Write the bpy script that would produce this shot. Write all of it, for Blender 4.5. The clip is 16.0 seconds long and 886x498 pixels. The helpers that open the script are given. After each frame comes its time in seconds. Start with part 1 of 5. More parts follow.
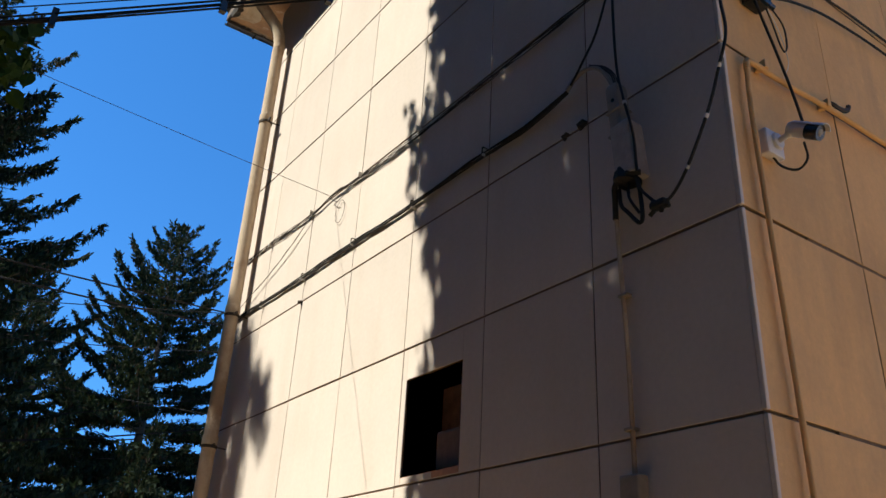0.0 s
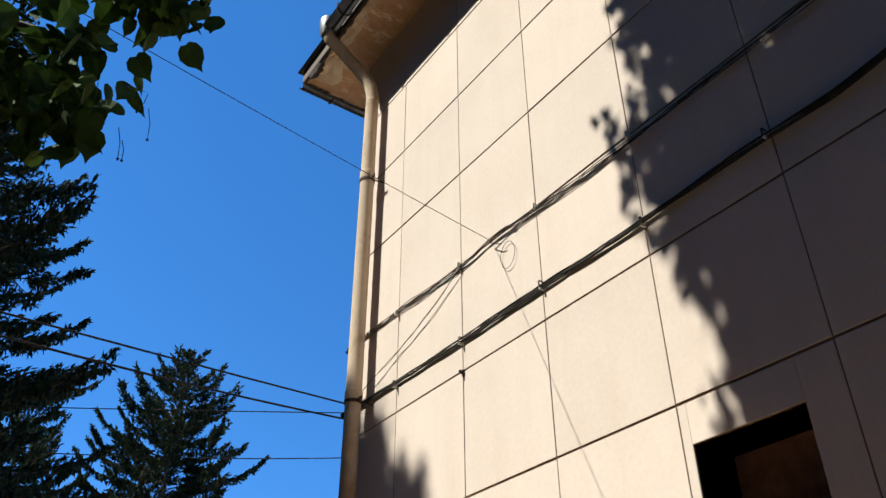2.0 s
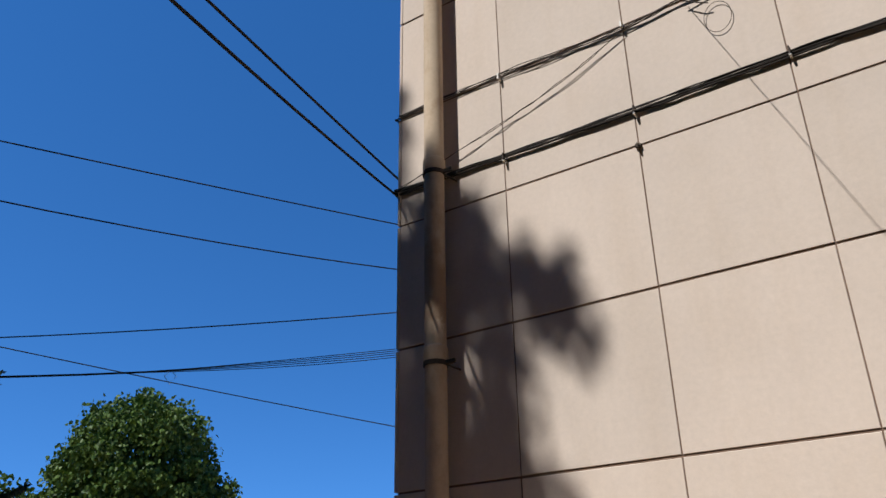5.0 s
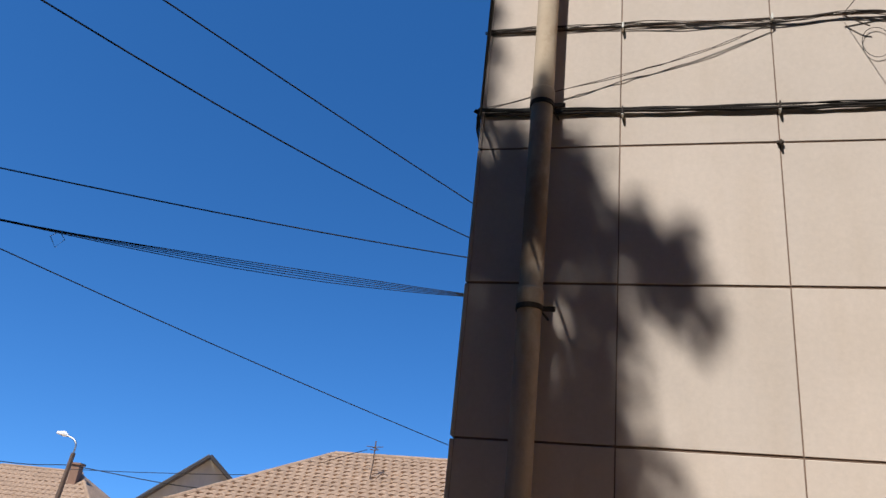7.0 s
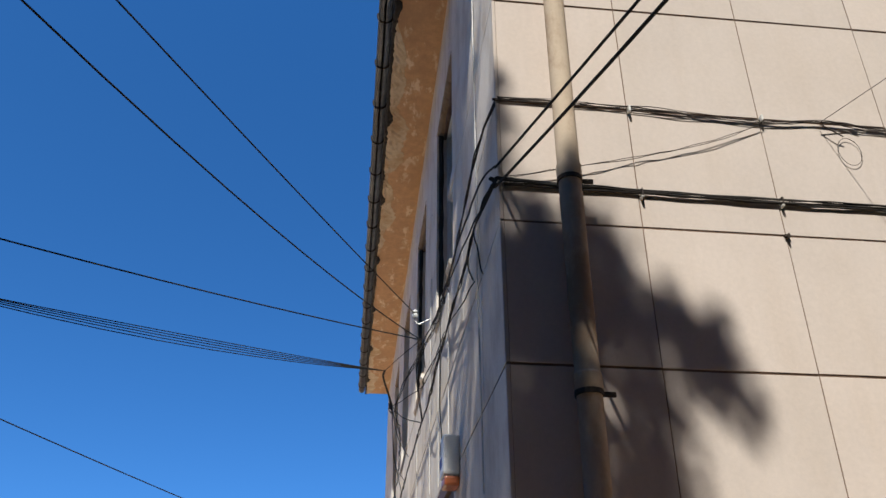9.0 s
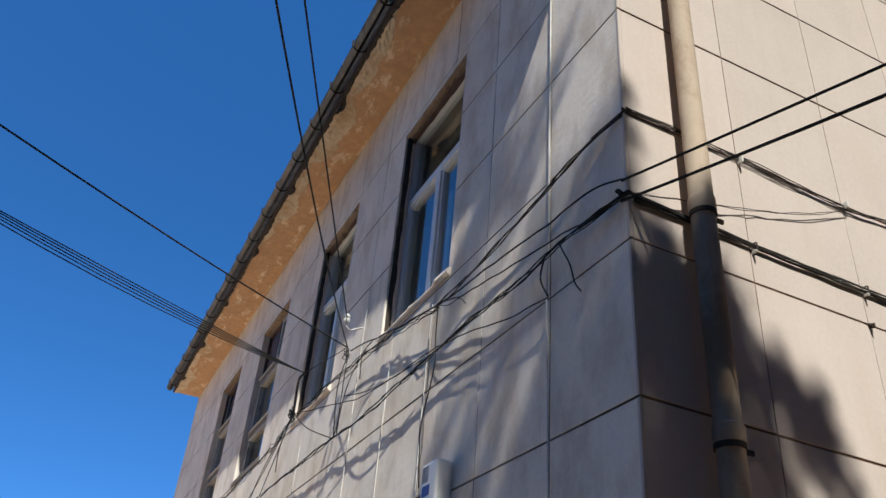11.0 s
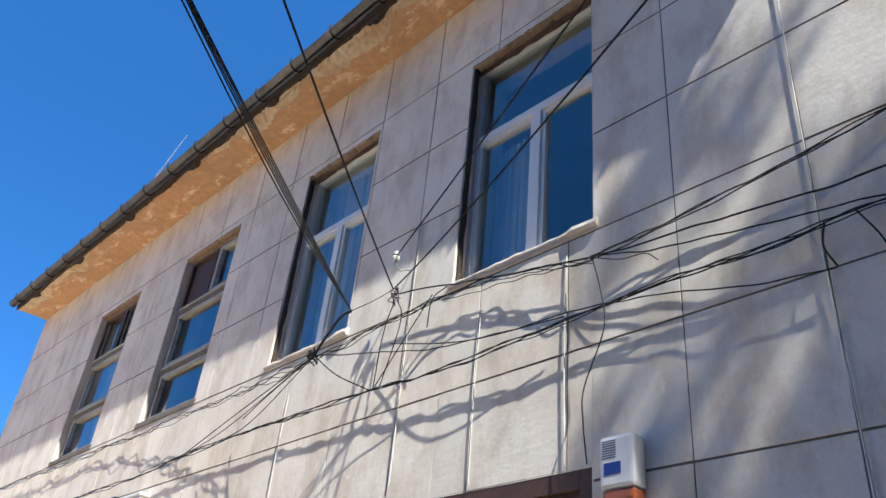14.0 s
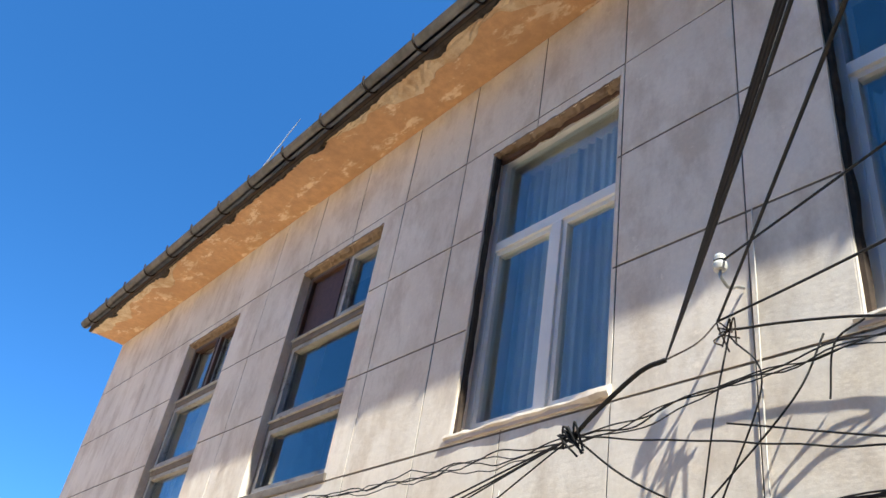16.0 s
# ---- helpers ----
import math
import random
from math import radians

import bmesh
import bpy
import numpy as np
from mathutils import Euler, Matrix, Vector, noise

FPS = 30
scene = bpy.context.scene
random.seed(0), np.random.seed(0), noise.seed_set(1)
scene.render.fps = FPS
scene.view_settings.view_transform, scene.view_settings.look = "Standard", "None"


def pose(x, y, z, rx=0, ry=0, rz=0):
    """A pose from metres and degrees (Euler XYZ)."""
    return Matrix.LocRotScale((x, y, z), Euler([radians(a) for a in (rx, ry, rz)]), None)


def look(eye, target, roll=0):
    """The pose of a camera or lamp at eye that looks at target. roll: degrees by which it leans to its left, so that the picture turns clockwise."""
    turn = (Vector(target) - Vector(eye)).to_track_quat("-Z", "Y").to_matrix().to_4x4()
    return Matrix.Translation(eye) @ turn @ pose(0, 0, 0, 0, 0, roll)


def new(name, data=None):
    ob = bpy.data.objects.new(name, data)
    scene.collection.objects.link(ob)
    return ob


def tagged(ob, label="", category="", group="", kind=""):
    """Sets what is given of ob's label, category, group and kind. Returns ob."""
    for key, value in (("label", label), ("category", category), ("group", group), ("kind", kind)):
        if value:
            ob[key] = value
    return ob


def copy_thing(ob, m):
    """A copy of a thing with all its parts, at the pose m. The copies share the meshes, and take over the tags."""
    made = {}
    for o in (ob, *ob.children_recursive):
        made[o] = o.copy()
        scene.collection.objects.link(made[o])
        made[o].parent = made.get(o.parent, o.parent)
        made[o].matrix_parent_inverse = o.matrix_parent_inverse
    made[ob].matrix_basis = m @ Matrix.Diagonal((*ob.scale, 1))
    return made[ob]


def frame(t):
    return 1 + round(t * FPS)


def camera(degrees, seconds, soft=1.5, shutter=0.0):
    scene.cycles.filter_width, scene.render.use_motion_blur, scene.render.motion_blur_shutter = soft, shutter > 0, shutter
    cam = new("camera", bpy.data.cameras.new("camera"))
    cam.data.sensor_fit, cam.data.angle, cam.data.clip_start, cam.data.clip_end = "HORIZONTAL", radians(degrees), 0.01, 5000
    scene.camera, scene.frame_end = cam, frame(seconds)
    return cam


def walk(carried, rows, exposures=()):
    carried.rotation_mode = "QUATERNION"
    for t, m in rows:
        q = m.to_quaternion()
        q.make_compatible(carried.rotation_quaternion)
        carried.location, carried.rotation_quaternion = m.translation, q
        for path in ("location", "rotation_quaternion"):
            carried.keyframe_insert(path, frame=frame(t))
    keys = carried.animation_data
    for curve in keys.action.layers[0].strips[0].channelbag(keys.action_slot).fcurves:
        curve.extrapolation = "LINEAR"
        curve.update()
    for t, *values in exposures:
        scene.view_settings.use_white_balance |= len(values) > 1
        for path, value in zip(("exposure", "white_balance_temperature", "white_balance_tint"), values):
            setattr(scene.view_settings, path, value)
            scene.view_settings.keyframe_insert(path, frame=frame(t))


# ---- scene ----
cam = camera(57.1, 16.0)
PATH = [
    (0, (6.247, -2.151, 1.428), (4.757, -1.141, 2.299), 3.2),
    (0.5, (5.813, -2.168, 1.461), (4.466, -1.202, 2.58), 2.6),
    (1, (5.451, -2.223, 1.556), (4.108, -1.325, 2.735), 3.7),
    (1.5, (5.043, -2.352, 1.549), (3.718, -1.417, 2.72), 1.9),
    (2, (4.676, -2.415, 1.536), (3.316, -1.474, 2.66), -0.2),
    (2.5, (4.29, -2.519, 1.56), (2.961, -1.547, 2.696), -1.8),
    (3, (3.961, -2.689, 1.585), (2.648, -1.675, 2.702), 0.3),
    (3.5, (3.579, -2.792, 1.519), (2.325, -1.675, 2.605), -0.6),
    (4, (3.125, -2.926, 1.5), (1.907, -1.703, 2.51), -0.1),
    (4.5, (2.76, -3.065, 1.503), (1.6, -1.7, 2.393), 0.7),
    (5, (2.391, -3.098, 1.461), (1.382, -1.61, 2.338), -0.8),
    (5.2, (2.232, -3.142, 1.473), (1.248, -1.609, 2.299), -1.2),
    (7.3, (0.539, -3.352, 1.427), (0.148, -1.565, 2.235), 5.7),
    (7.5, (0.397, -3.336, 1.517), (0.045, -1.539, 2.321), 4.6),
    (8, (0.05, -3.285, 1.497), (-0.248, -1.486, 2.32), 1.0),
    (8.5, (-0.307, -3.274, 1.464), (-0.392, -1.467, 2.317), 1.1),
    (9, (-0.609, -3.156, 1.548), (-0.421, -1.422, 2.527), 0.0),
    (9.2, (-0.756, -3.119, 1.542), (-0.518, -1.431, 2.588), -0.7),
    (11.3, (-1.957, -2.084, 1.598), (-1.228, -0.569, 2.681), 6.0),
    (11.5, (-2.048, -1.979, 1.608), (-1.283, -0.485, 2.696), 6.2),
    (12, (-2.21, -1.679, 1.581), (-1.365, -0.236, 2.677), 6.3),
    (12.5, (-2.384, -1.365, 1.587), (-1.471, 0.03, 2.691), 6.8),
    (13, (-2.673, -1.086, 1.593), (-1.737, 0.291, 2.701), 9.4),
    (13.5, (-2.847, -0.791, 1.581), (-1.839, 0.54, 2.681), 8.9),
    (14, (-3.042, -0.493, 1.615), (-1.948, 0.796, 2.684), 6.2),
    (14.5, (-3.306, -0.215, 1.658), (-2.164, 1.028, 2.731), 6.1),
    (15, (-2.816, 0.969, 2.26), (-1.699, 2.225, 3.343), 7.7),
    (15.5, (-2.563, 1.52, 2.538), (-1.582, 2.89, 3.616), 9.0),
    (16, (-2.479, 1.89, 2.692), (-1.543, 3.267, 3.799), 10.7),
]
walk(cam, [(t, look(eye, target, roll)) for t, eye, target, roll in PATH],
     [(0, 1.04, 6750, 1), (1.5, 1.0, 6700, 2), (2.5, 0.81, 6550, 4), (3.5, 0.58, 6400, 7), (4.2, 0.42, 6400, 8), (5, 0.33, 6350, 8), (7.5, 0.38, 6400, 7), (9, 0.45, 6400, 6),
      (11.5, 0.57, 6300, 5), (12.3, 0.71, 6250, 4), (13, 1.0, 6300, 3), (14, 1.11, 6300, 3), (14.5, 1.14, 6300, 3), (15, 1.18, 6450, 3), (16, 1.2, 6700, 2)])
# ---- light ----
SUN = Vector((-0.24, -0.73, 1.0)).normalized()
world = bpy.data.worlds.new("sky")
scene.world = world
world.use_nodes = True
wn = world.node_tree.nodes
sky = wn.new("ShaderNodeTexSky")
sky.sky_type, sky.sun_disc = "NISHITA", False
sky.sun_elevation = math.asin(SUN.z)
sky.sun_rotation = math.atan2(SUN.x, SUN.y)
sky.altitude, sky.air_density, sky.dust_density, sky.ozone_density = 3800, 1.0, 0.0, 3.4
way, lift = wn.new("ShaderNodeTexCoord"), wn.new("ShaderNodeMapping")
lift.inputs["Location"].default_value = (0, 0, 0.13)
world.node_tree.links.new(way.outputs["Generated"], lift.inputs[0])
world.node_tree.links.new(lift.outputs[0], sky.inputs[0])
deep = wn.new("ShaderNodeHueSaturation")
deep.inputs["Saturation"].default_value, deep.inputs["Hue"].default_value = 1.25, 0.503
world.node_tree.links.new(sky.outputs[0], deep.inputs["Color"])
world.node_tree.links.new(deep.outputs[0], wn["Background"].inputs[0])
wn["Background"].inputs[1].default_value = 0.175
lamp = new("sun", bpy.data.lights.new("sun", "SUN"))
lamp.data.energy, lamp.data.angle, lamp.data.color = 4.5, radians(0.53), (1.0, 0.955, 0.905)
lamp.matrix_world = look(SUN * 60, (0, 0, 0))


# ---- materials ----
def shader(name, rough=0.8, metal=0.0):
    m = bpy.data.materials.new(name)
    m.use_nodes = True
    p = m.node_tree.nodes["Principled BSDF"]
    p.inputs["Roughness"].default_value, p.inputs["Metallic"].default_value = rough, metal
    return m, m.node_tree.nodes, m.node_tree.links, p


def ramp(nodes, links, fac, stops):
    r = nodes.new("ShaderNodeValToRGB")
    while len(r.color_ramp.elements) < len(stops):
        r.color_ramp.elements.new(0.5)
    for e, (pos, col) in zip(r.color_ramp.elements, stops):
        e.position, e.color = pos, (*col, 1)
    links.new(fac, r.inputs[0])
    return r.outputs[0]


def noise_of(nodes, links, scale, detail=4.0, rough=0.6, stretch=None, coords="Position"):
    n = nodes.new("ShaderNodeTexNoise")
    n.inputs["Scale"].default_value, n.inputs["Detail"].default_value, n.inputs["Roughness"].default_value = scale, detail, rough
    g = nodes.new("ShaderNodeNewGeometry") if coords == "Position" else nodes.new("ShaderNodeTexCoord")
    out = g.outputs[coords]
    if stretch:
        mp = nodes.new("ShaderNodeMapping")
        mp.inputs["Scale"].default_value = stretch
        links.new(out, mp.inputs[0])
        out = mp.outputs[0]
    links.new(out, n.inputs["Vector"])
    return n.outputs["Fac"]


def mixed(nodes, links, a, b, fac, mode="MIX"):
    m = nodes.new("ShaderNodeMix")
    m.data_type, m.blend_type = "RGBA", mode
    for sock, v in ((m.inputs[0], fac), (m.inputs[6], a), (m.inputs[7], b)):
        if hasattr(v, "links"):
            links.new(v, sock)
        elif isinstance(v, tuple):
            sock.default_value = (*v, 1)
        else:
            sock.default_value = v
    return m.outputs[2]


def bump(nodes, links, p, height, strength=0.3, dist=0.01):
    b = nodes.new("ShaderNodeBump")
    b.inputs["Strength"].default_value, b.inputs["Distance"].default_value = strength, dist
    links.new(height, b.inputs["Height"])
    links.new(b.outputs[0], p.inputs["Normal"])


def scaled(c, k):
    return tuple(min(1.0, v * k) for v in c)


def plaster(name, base, stain, streak=0.35, relief=0.35, age=0.35):
    """Painted mineral plaster: soft blotches, rain streaks, trowel relief, small shift from panel to panel."""
    m, n, l, p = shader(name, 0.92)
    p.inputs["Specular IOR Level"].default_value = 0.12
    blot = noise_of(n, l, 1.3, 5, 0.6)
    fine = noise_of(n, l, 38, 5, 0.7)
    run = noise_of(n, l, 2.2, 4, 0.55, (3.0, 3.0, 0.28))
    c = ramp(n, l, blot, [(0.3, scaled(base, 0.93)), (0.55, base), (0.8, scaled(base, 1.05))])
    s = ramp(n, l, run, [(0.5, (0, 0, 0)), (0.74, (streak, streak, streak))])
    c = mixed(n, l, c, stain, s)
    grime = ramp(n, l, noise_of(n, l, 3.4, 8, 0.68, (1.0, 1.0, 0.55)), [(0.46, (0, 0, 0)), (0.62, (0.55 * age,) * 3)])
    c = mixed(n, l, c, scaled(stain, 1.12), grime)
    worn = ramp(n, l, noise_of(n, l, 6.5, 10, 0.75), [(0.62, (0, 0, 0)), (0.67, (0.6 * age,) * 3)])
    c = mixed(n, l, c, scaled(base, 1.13), worn)
    if age > 0.9:  # wide brown damp patches on the oldest plaster
        damp = ramp(n, l, noise_of(n, l, 0.85, 7, 0.62), [(0.5, (0, 0, 0)), (0.68, (0.26, 0.26, 0.26))])
        c = mixed(n, l, c, (stain[0] * 0.92, stain[1] * 0.8, stain[2] * 0.72), damp)
    g = ramp(n, l, fine, [(0.3, (0.88, 0.88, 0.88)), (0.7, (1.03, 1.03, 1.03))])
    c = mixed(n, l, c, g, 0.6, "MULTIPLY")
    info = n.new("ShaderNodeObjectInfo")
    each = ramp(n, l, info.outputs["Random"], [(0, (0.95, 0.95, 0.945)), (1, (1.03, 1.02, 1.01))])
    c = mixed(n, l, c, each, 1.0, "MULTIPLY")
    l.new(c, p.inputs["Base Color"])
    wave = noise_of(n, l, 5, 7, 0.62)
    trowel = noise_of(n, l, 4.5, 6, 0.7, (1.0, 1.0, 4.5))
    h = mixed(n, l, mixed(n, l, fine, wave, 0.7), trowel, 0.3 * min(age, 1.0))
    bump(n, l, p, h, relief, 0.016)
    return m


def plain(name, col, rough=0.6, metal=0.0, vary=0.15, scale=20, relief=0.1):
    m, n, l, p = shader(name, rough, metal)
    f = noise_of(n, l, scale, 4, 0.65)
    big = noise_of(n, l, scale * 0.12, 3, 0.5)
    c = ramp(n, l, f, [(0.3, scaled(col, 1 - vary)), (0.7, scaled(col, 1 + vary))])
    b = ramp(n, l, big, [(0.35, (0.85, 0.84, 0.82)), (0.65, (1.04, 1.04, 1.04))])
    l.new(mixed(n, l, c, b, 0.7, "MULTIPLY"), p.inputs["Base Color"])
    if relief:
        bump(n, l, p, f, relief, 0.004)
    return m


def peeling(name, paint, under, dirt):
    """Old paint with flaked patches."""
    m, n, l, p = shader(name, 0.85)
    a = noise_of(n, l, 5.0, 12, 0.72, (1.5, 0.6, 1))
    e = noise_of(n, l, 1.6, 6, 0.62)
    tone = ramp(n, l, noise_of(n, l, 14, 5, 0.7), [(0.3, scaled(paint, 0.8)), (0.7, scaled(paint, 1.12))])
    flake = ramp(n, l, a, [(0.55, (0, 0, 0)), (0.61, (0.75, 0.75, 0.75))])
    c = mixed(n, l, tone, under, flake)
    d = ramp(n, l, e, [(0.45, (0, 0, 0)), (0.66, (0.65, 0.65, 0.65))])
    l.new(mixed(n, l, c, dirt, d), p.inputs["Base Color"])
    bump(n, l, p, a, 0.6, 0.02)
    return m


def glass(name, tint=(0.9, 0.95, 0.95)):
    m = bpy.data.materials.new(name)
    m.use_nodes = True
    n, l = m.node_tree.nodes, m.node_tree.links
    n.remove(n["Principled BSDF"])
    t, g, x, f = n.new("ShaderNodeBsdfTransparent"), n.new("ShaderNodeBsdfGlossy"), n.new("ShaderNodeMixShader"), n.new("ShaderNodeLayerWeight")
    t.inputs[0].default_value = (*tint, 1)
    g.inputs["Roughness"].default_value = 0.02
    power, gain = n.new("ShaderNodeMath"), n.new("ShaderNodeMath")
    power.operation, gain.operation = "POWER", "MULTIPLY_ADD"
    power.inputs[1].default_value, gain.inputs[1].default_value, gain.inputs[2].default_value = 3.4, 0.75, 0.085
    l.new(f.outputs["Facing"], power.inputs[0])
    l.new(power.outputs[0], gain.inputs[0])
    l.new(gain.outputs[0], x.inputs[0])
    l.new(t.outputs[0], x.inputs[1])
    l.new(g.outputs[0], x.inputs[2])
    l.new(x.outputs[0], n["Material Output"].inputs[0])
    return m


def leafy(name, dark, light, shine=0.5):
    m, n, l, p = shader(name, shine)
    g = n.new("ShaderNodeNewGeometry")
    c = ramp(n, l, g.outputs["Random Per Island"], [(0.0, dark), (1.0, light)])
    big = noise_of(n, l, 0.8, 3, 0.5)
    b = ramp(n, l, big, [(0.35, (0.7, 0.75, 0.7)), (0.65, (1.1, 1.1, 1.0))])
    c = mixed(n, l, c, b, 0.8, "MULTIPLY")
    l.new(c, p.inputs["Base Color"])
    p.inputs["Specular IOR Level"].default_value = 0.15
    tr = n.new("ShaderNodeBsdfTranslucent")
    l.new(mixed(n, l, c, (1.3, 1.5, 0.6), 0.5, "MULTIPLY"), tr.inputs[0])
    x = n.new("ShaderNodeMixShader")
    x.inputs[0].default_value = 0.15
    l.new(p.outputs[0], x.inputs[1])
    l.new(tr.outputs[0], x.inputs[2])
    l.new(x.outputs[0], n["Material Output"].inputs[0])
    return m


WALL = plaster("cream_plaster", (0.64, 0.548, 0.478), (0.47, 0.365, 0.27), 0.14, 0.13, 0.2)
# same cream plaster, base raised to make up for weak grazing sun here
WALL_B = plaster("weathered_brightened_plaster", (0.865, 0.79, 0.69), (0.54, 0.455, 0.365), 0.11, 0.35, 1.2)
WALL_C = plaster("ochre_plaster", (0.72, 0.42, 0.185), (0.48, 0.30, 0.15), 0.45, 0.35, 0.95)
JOINT = plain("joint_mortar", (0.16, 0.095, 0.055), 0.95)
JOINT_B = plain("grey_joint_mortar", (0.19, 0.155, 0.125), 0.95)
JOINT_A = plain("brown_joint_mortar", (0.21, 0.135, 0.095), 0.95)
SOFFIT = peeling("peeling_ochre_paint", (0.56, 0.335, 0.185), (0.84, 0.70, 0.52), (0.40, 0.24, 0.135))
SHEET = plain("weathered_roof_sheet", (0.10, 0.09, 0.085), 0.55, 0.6)
GUTTER = plain("grey_gutter_metal", (0.27, 0.275, 0.285), 0.5, 0.2, 0.35, 6)
FELT = plain("torn_roofing_felt", (0.045, 0.034, 0.026), 0.9, 0, 0.4, 20, 0.5)
FASCIA = plain("dark_fascia_board", (0.13, 0.085, 0.06), 0.8)
PIPE = plaster("cream_pipe_paint", (0.58, 0.465, 0.345), (0.27, 0.16, 0.09), 0.6, 0.1, 1.2)
BAND = plain("rusty_band", (0.05, 0.035, 0.025), 0.8, 0.3)
PVC = plain("white_pvc", (0.78, 0.78, 0.76), 0.35, 0, 0.04, 6, 0)
SEAL = plain("black_foam", (0.05, 0.033, 0.022), 0.9, 0, 0.4)
OLDWOOD = peeling("weathered_wood_paint", (0.19, 0.165, 0.14), (0.13, 0.085, 0.055), (0.17, 0.13, 0.10))
OLDSASH = peeling("flaking_white_paint", (0.47, 0.46, 0.435), (0.22, 0.18, 0.145), (0.33, 0.30, 0.265))
CRUMBLE = peeling("crumbling_brown_mortar", (0.28, 0.20, 0.135), (0.13, 0.08, 0.05), (0.15, 0.095, 0.06))
BROWN = plain("brown_panel", (0.085, 0.04, 0.025), 0.6, 0, 0.2)
GLASS = glass("window_glass")
CURTAIN = plain("pale_curtain_cloth", (0.62, 0.62, 0.62), 0.9, 0, 0.05, 60)
ROOM = plain("room_paint", (0.42, 0.42, 0.4), 0.9, 0, 0.05)
BLACK = plain("black_cable", (0.012, 0.011, 0.011), 0.85, 0, 0.3, 40, 0)
DUSTYCAB = plain("dusty_black_cable", (0.026, 0.020, 0.016), 0.9, 0, 0.4, 40, 0)
BROWNCAB = plain("dusty_cable", (0.045, 0.032, 0.026), 0.9, 0, 0.3, 40, 0)
WHITECAB = plain("pale_cable", (0.68, 0.66, 0.61), 0.6, 0, 0.1, 40, 0)
METAL = plain("galvanised_metal", (0.45, 0.45, 0.44), 0.45, 0.8)
WHITE = plain("white_plastic", (0.78, 0.77, 0.75), 0.4, 0, 0.04, 8, 0)
DARK = plain("dark_plastic", (0.02, 0.02, 0.022), 0.25, 0, 0.1, 8, 0)
GREYBOX = plain("grey_plastic", (0.30, 0.245, 0.2), 0.6)
DULLGREY = plain("dull_grey_plastic", (0.40, 0.335, 0.285), 0.6)
ORANGE = plain("orange_plastic", (0.42, 0.12, 0.045), 0.35, 0, 0.05, 8, 0)
BLUE = plain("blue_print", (0.02, 0.05, 0.25), 0.5, 0, 0.05, 8, 0)
PRINT = plain("grey_print", (0.14, 0.14, 0.16), 0.6, 0, 0.05, 8, 0)
PORCELAIN = plain("white_porcelain", (0.62, 0.62, 0.6), 0.2, 0, 0.05, 8, 0)
LINING = plain("reddish_brown_mortar", (0.5, 0.27, 0.19), 0.95, 0, 0.3, 12, 0.5)
DULLWHITE = plain("dull_white_plastic", (0.55, 0.52, 0.52), 0.45, 0, 0.06, 8, 0)
BRICKBLOCK = plain("clay_block", (0.26, 0.15, 0.10), 0.9)
BARK = plain("grey_brown_bark", (0.10, 0.075, 0.055), 0.95, 0, 0.4, 14, 0.6)
NEEDLE = leafy("spruce_needles", (0.010, 0.019, 0.012), (0.042, 0.058, 0.030), 0.8)
NEEDLE_B = leafy("dry_spruce_needles", (0.03, 0.022, 0.015), (0.07, 0.046, 0.028), 0.8)
LINDEN = leafy("linden_leaves", (0.018, 0.037, 0.009), (0.046, 0.08, 0.019), 0.8)
ROUND = leafy("maple_leaves", (0.035, 0.07, 0.012), (0.10, 0.15, 0.03))
CLAY = plain("clay_roof_tile", (0.35, 0.235, 0.155), 0.85, 0, 0.3, 9)
RENDERW = plaster("house_render", (0.6, 0.55, 0.47), (0.4, 0.35, 0.3))
DARKROOF = plain("grey_brown_roof", (0.17, 0.13, 0.12), 0.8)
CONCRETE = plain("pale_concrete_paving", (0.57, 0.43, 0.275), 0.9, 0, 0.15, 12, 0.4)
WARMPAVE = plain("warm_bounce_paving", (0.49, 0.34, 0.19), 0.9, 0, 0.15, 12, 0.4)
GROUNDM = plain("trodden_earth", (0.30, 0.18, 0.075), 0.95, 0, 0.35, 3, 0.4)
tube_light = bpy.data.materials.new("lit_tube")
tube_light.use_nodes = True
_p = tube_light.node_tree.nodes["Principled BSDF"]
_p.inputs["Emission Color"].default_value = (0.6, 0.95, 1.0, 1)
_p.inputs["Emission Strength"].default_value = 0.9


# ---- mesh helpers ----
def link(name, me, mat, parent=None, label="", smooth=False):
    if mat and not me.materials:
        me.materials.append(mat)
    if smooth:
        me.polygons.foreach_set("use_smooth", [True] * len(me.polygons))
    ob = new(name, me)
    ob.parent = parent
    if label:
        ob["label"] = label
    return ob


def part(name, bm, mat, parent=None, label="", smooth=False):
    bmesh.ops.recalc_face_normals(bm, faces=bm.faces)
    me = bpy.data.meshes.new(name)
    bm.to_mesh(me)
    bm.free()
    return link(name, me, mat, parent, label, smooth)


def thing(name, at=(0, 0, 0), label="", category="", group="", kind=""):
    e = new(name)
    e.location = at
    e.empty_display_size = 0.1
    return tagged(e, label, category, group, kind)


def box(bm, lo, hi):
    vs = [bm.verts.new((x, y, z)) for x in (lo[0], hi[0]) for y in (lo[1], hi[1]) for z in (lo[2], hi[2])]
    for f in ((0, 1, 3, 2), (4, 6, 7, 5), (0, 4, 5, 1), (2, 3, 7, 6), (0, 2, 6, 4), (1, 5, 7, 3)):
        bm.faces.new([vs[i] for i in f])
    return vs


def boxes(*pairs, bevel=0.0):
    bm = bmesh.new()
    for lo, hi in pairs:
        box(bm, lo, hi)
    if bevel:
        bmesh.ops.recalc_face_normals(bm, faces=bm.faces)
        bmesh.ops.bevel(bm, geom=bm.edges[:], offset=bevel, segments=2, affect="EDGES", profile=0.6)
    return bm


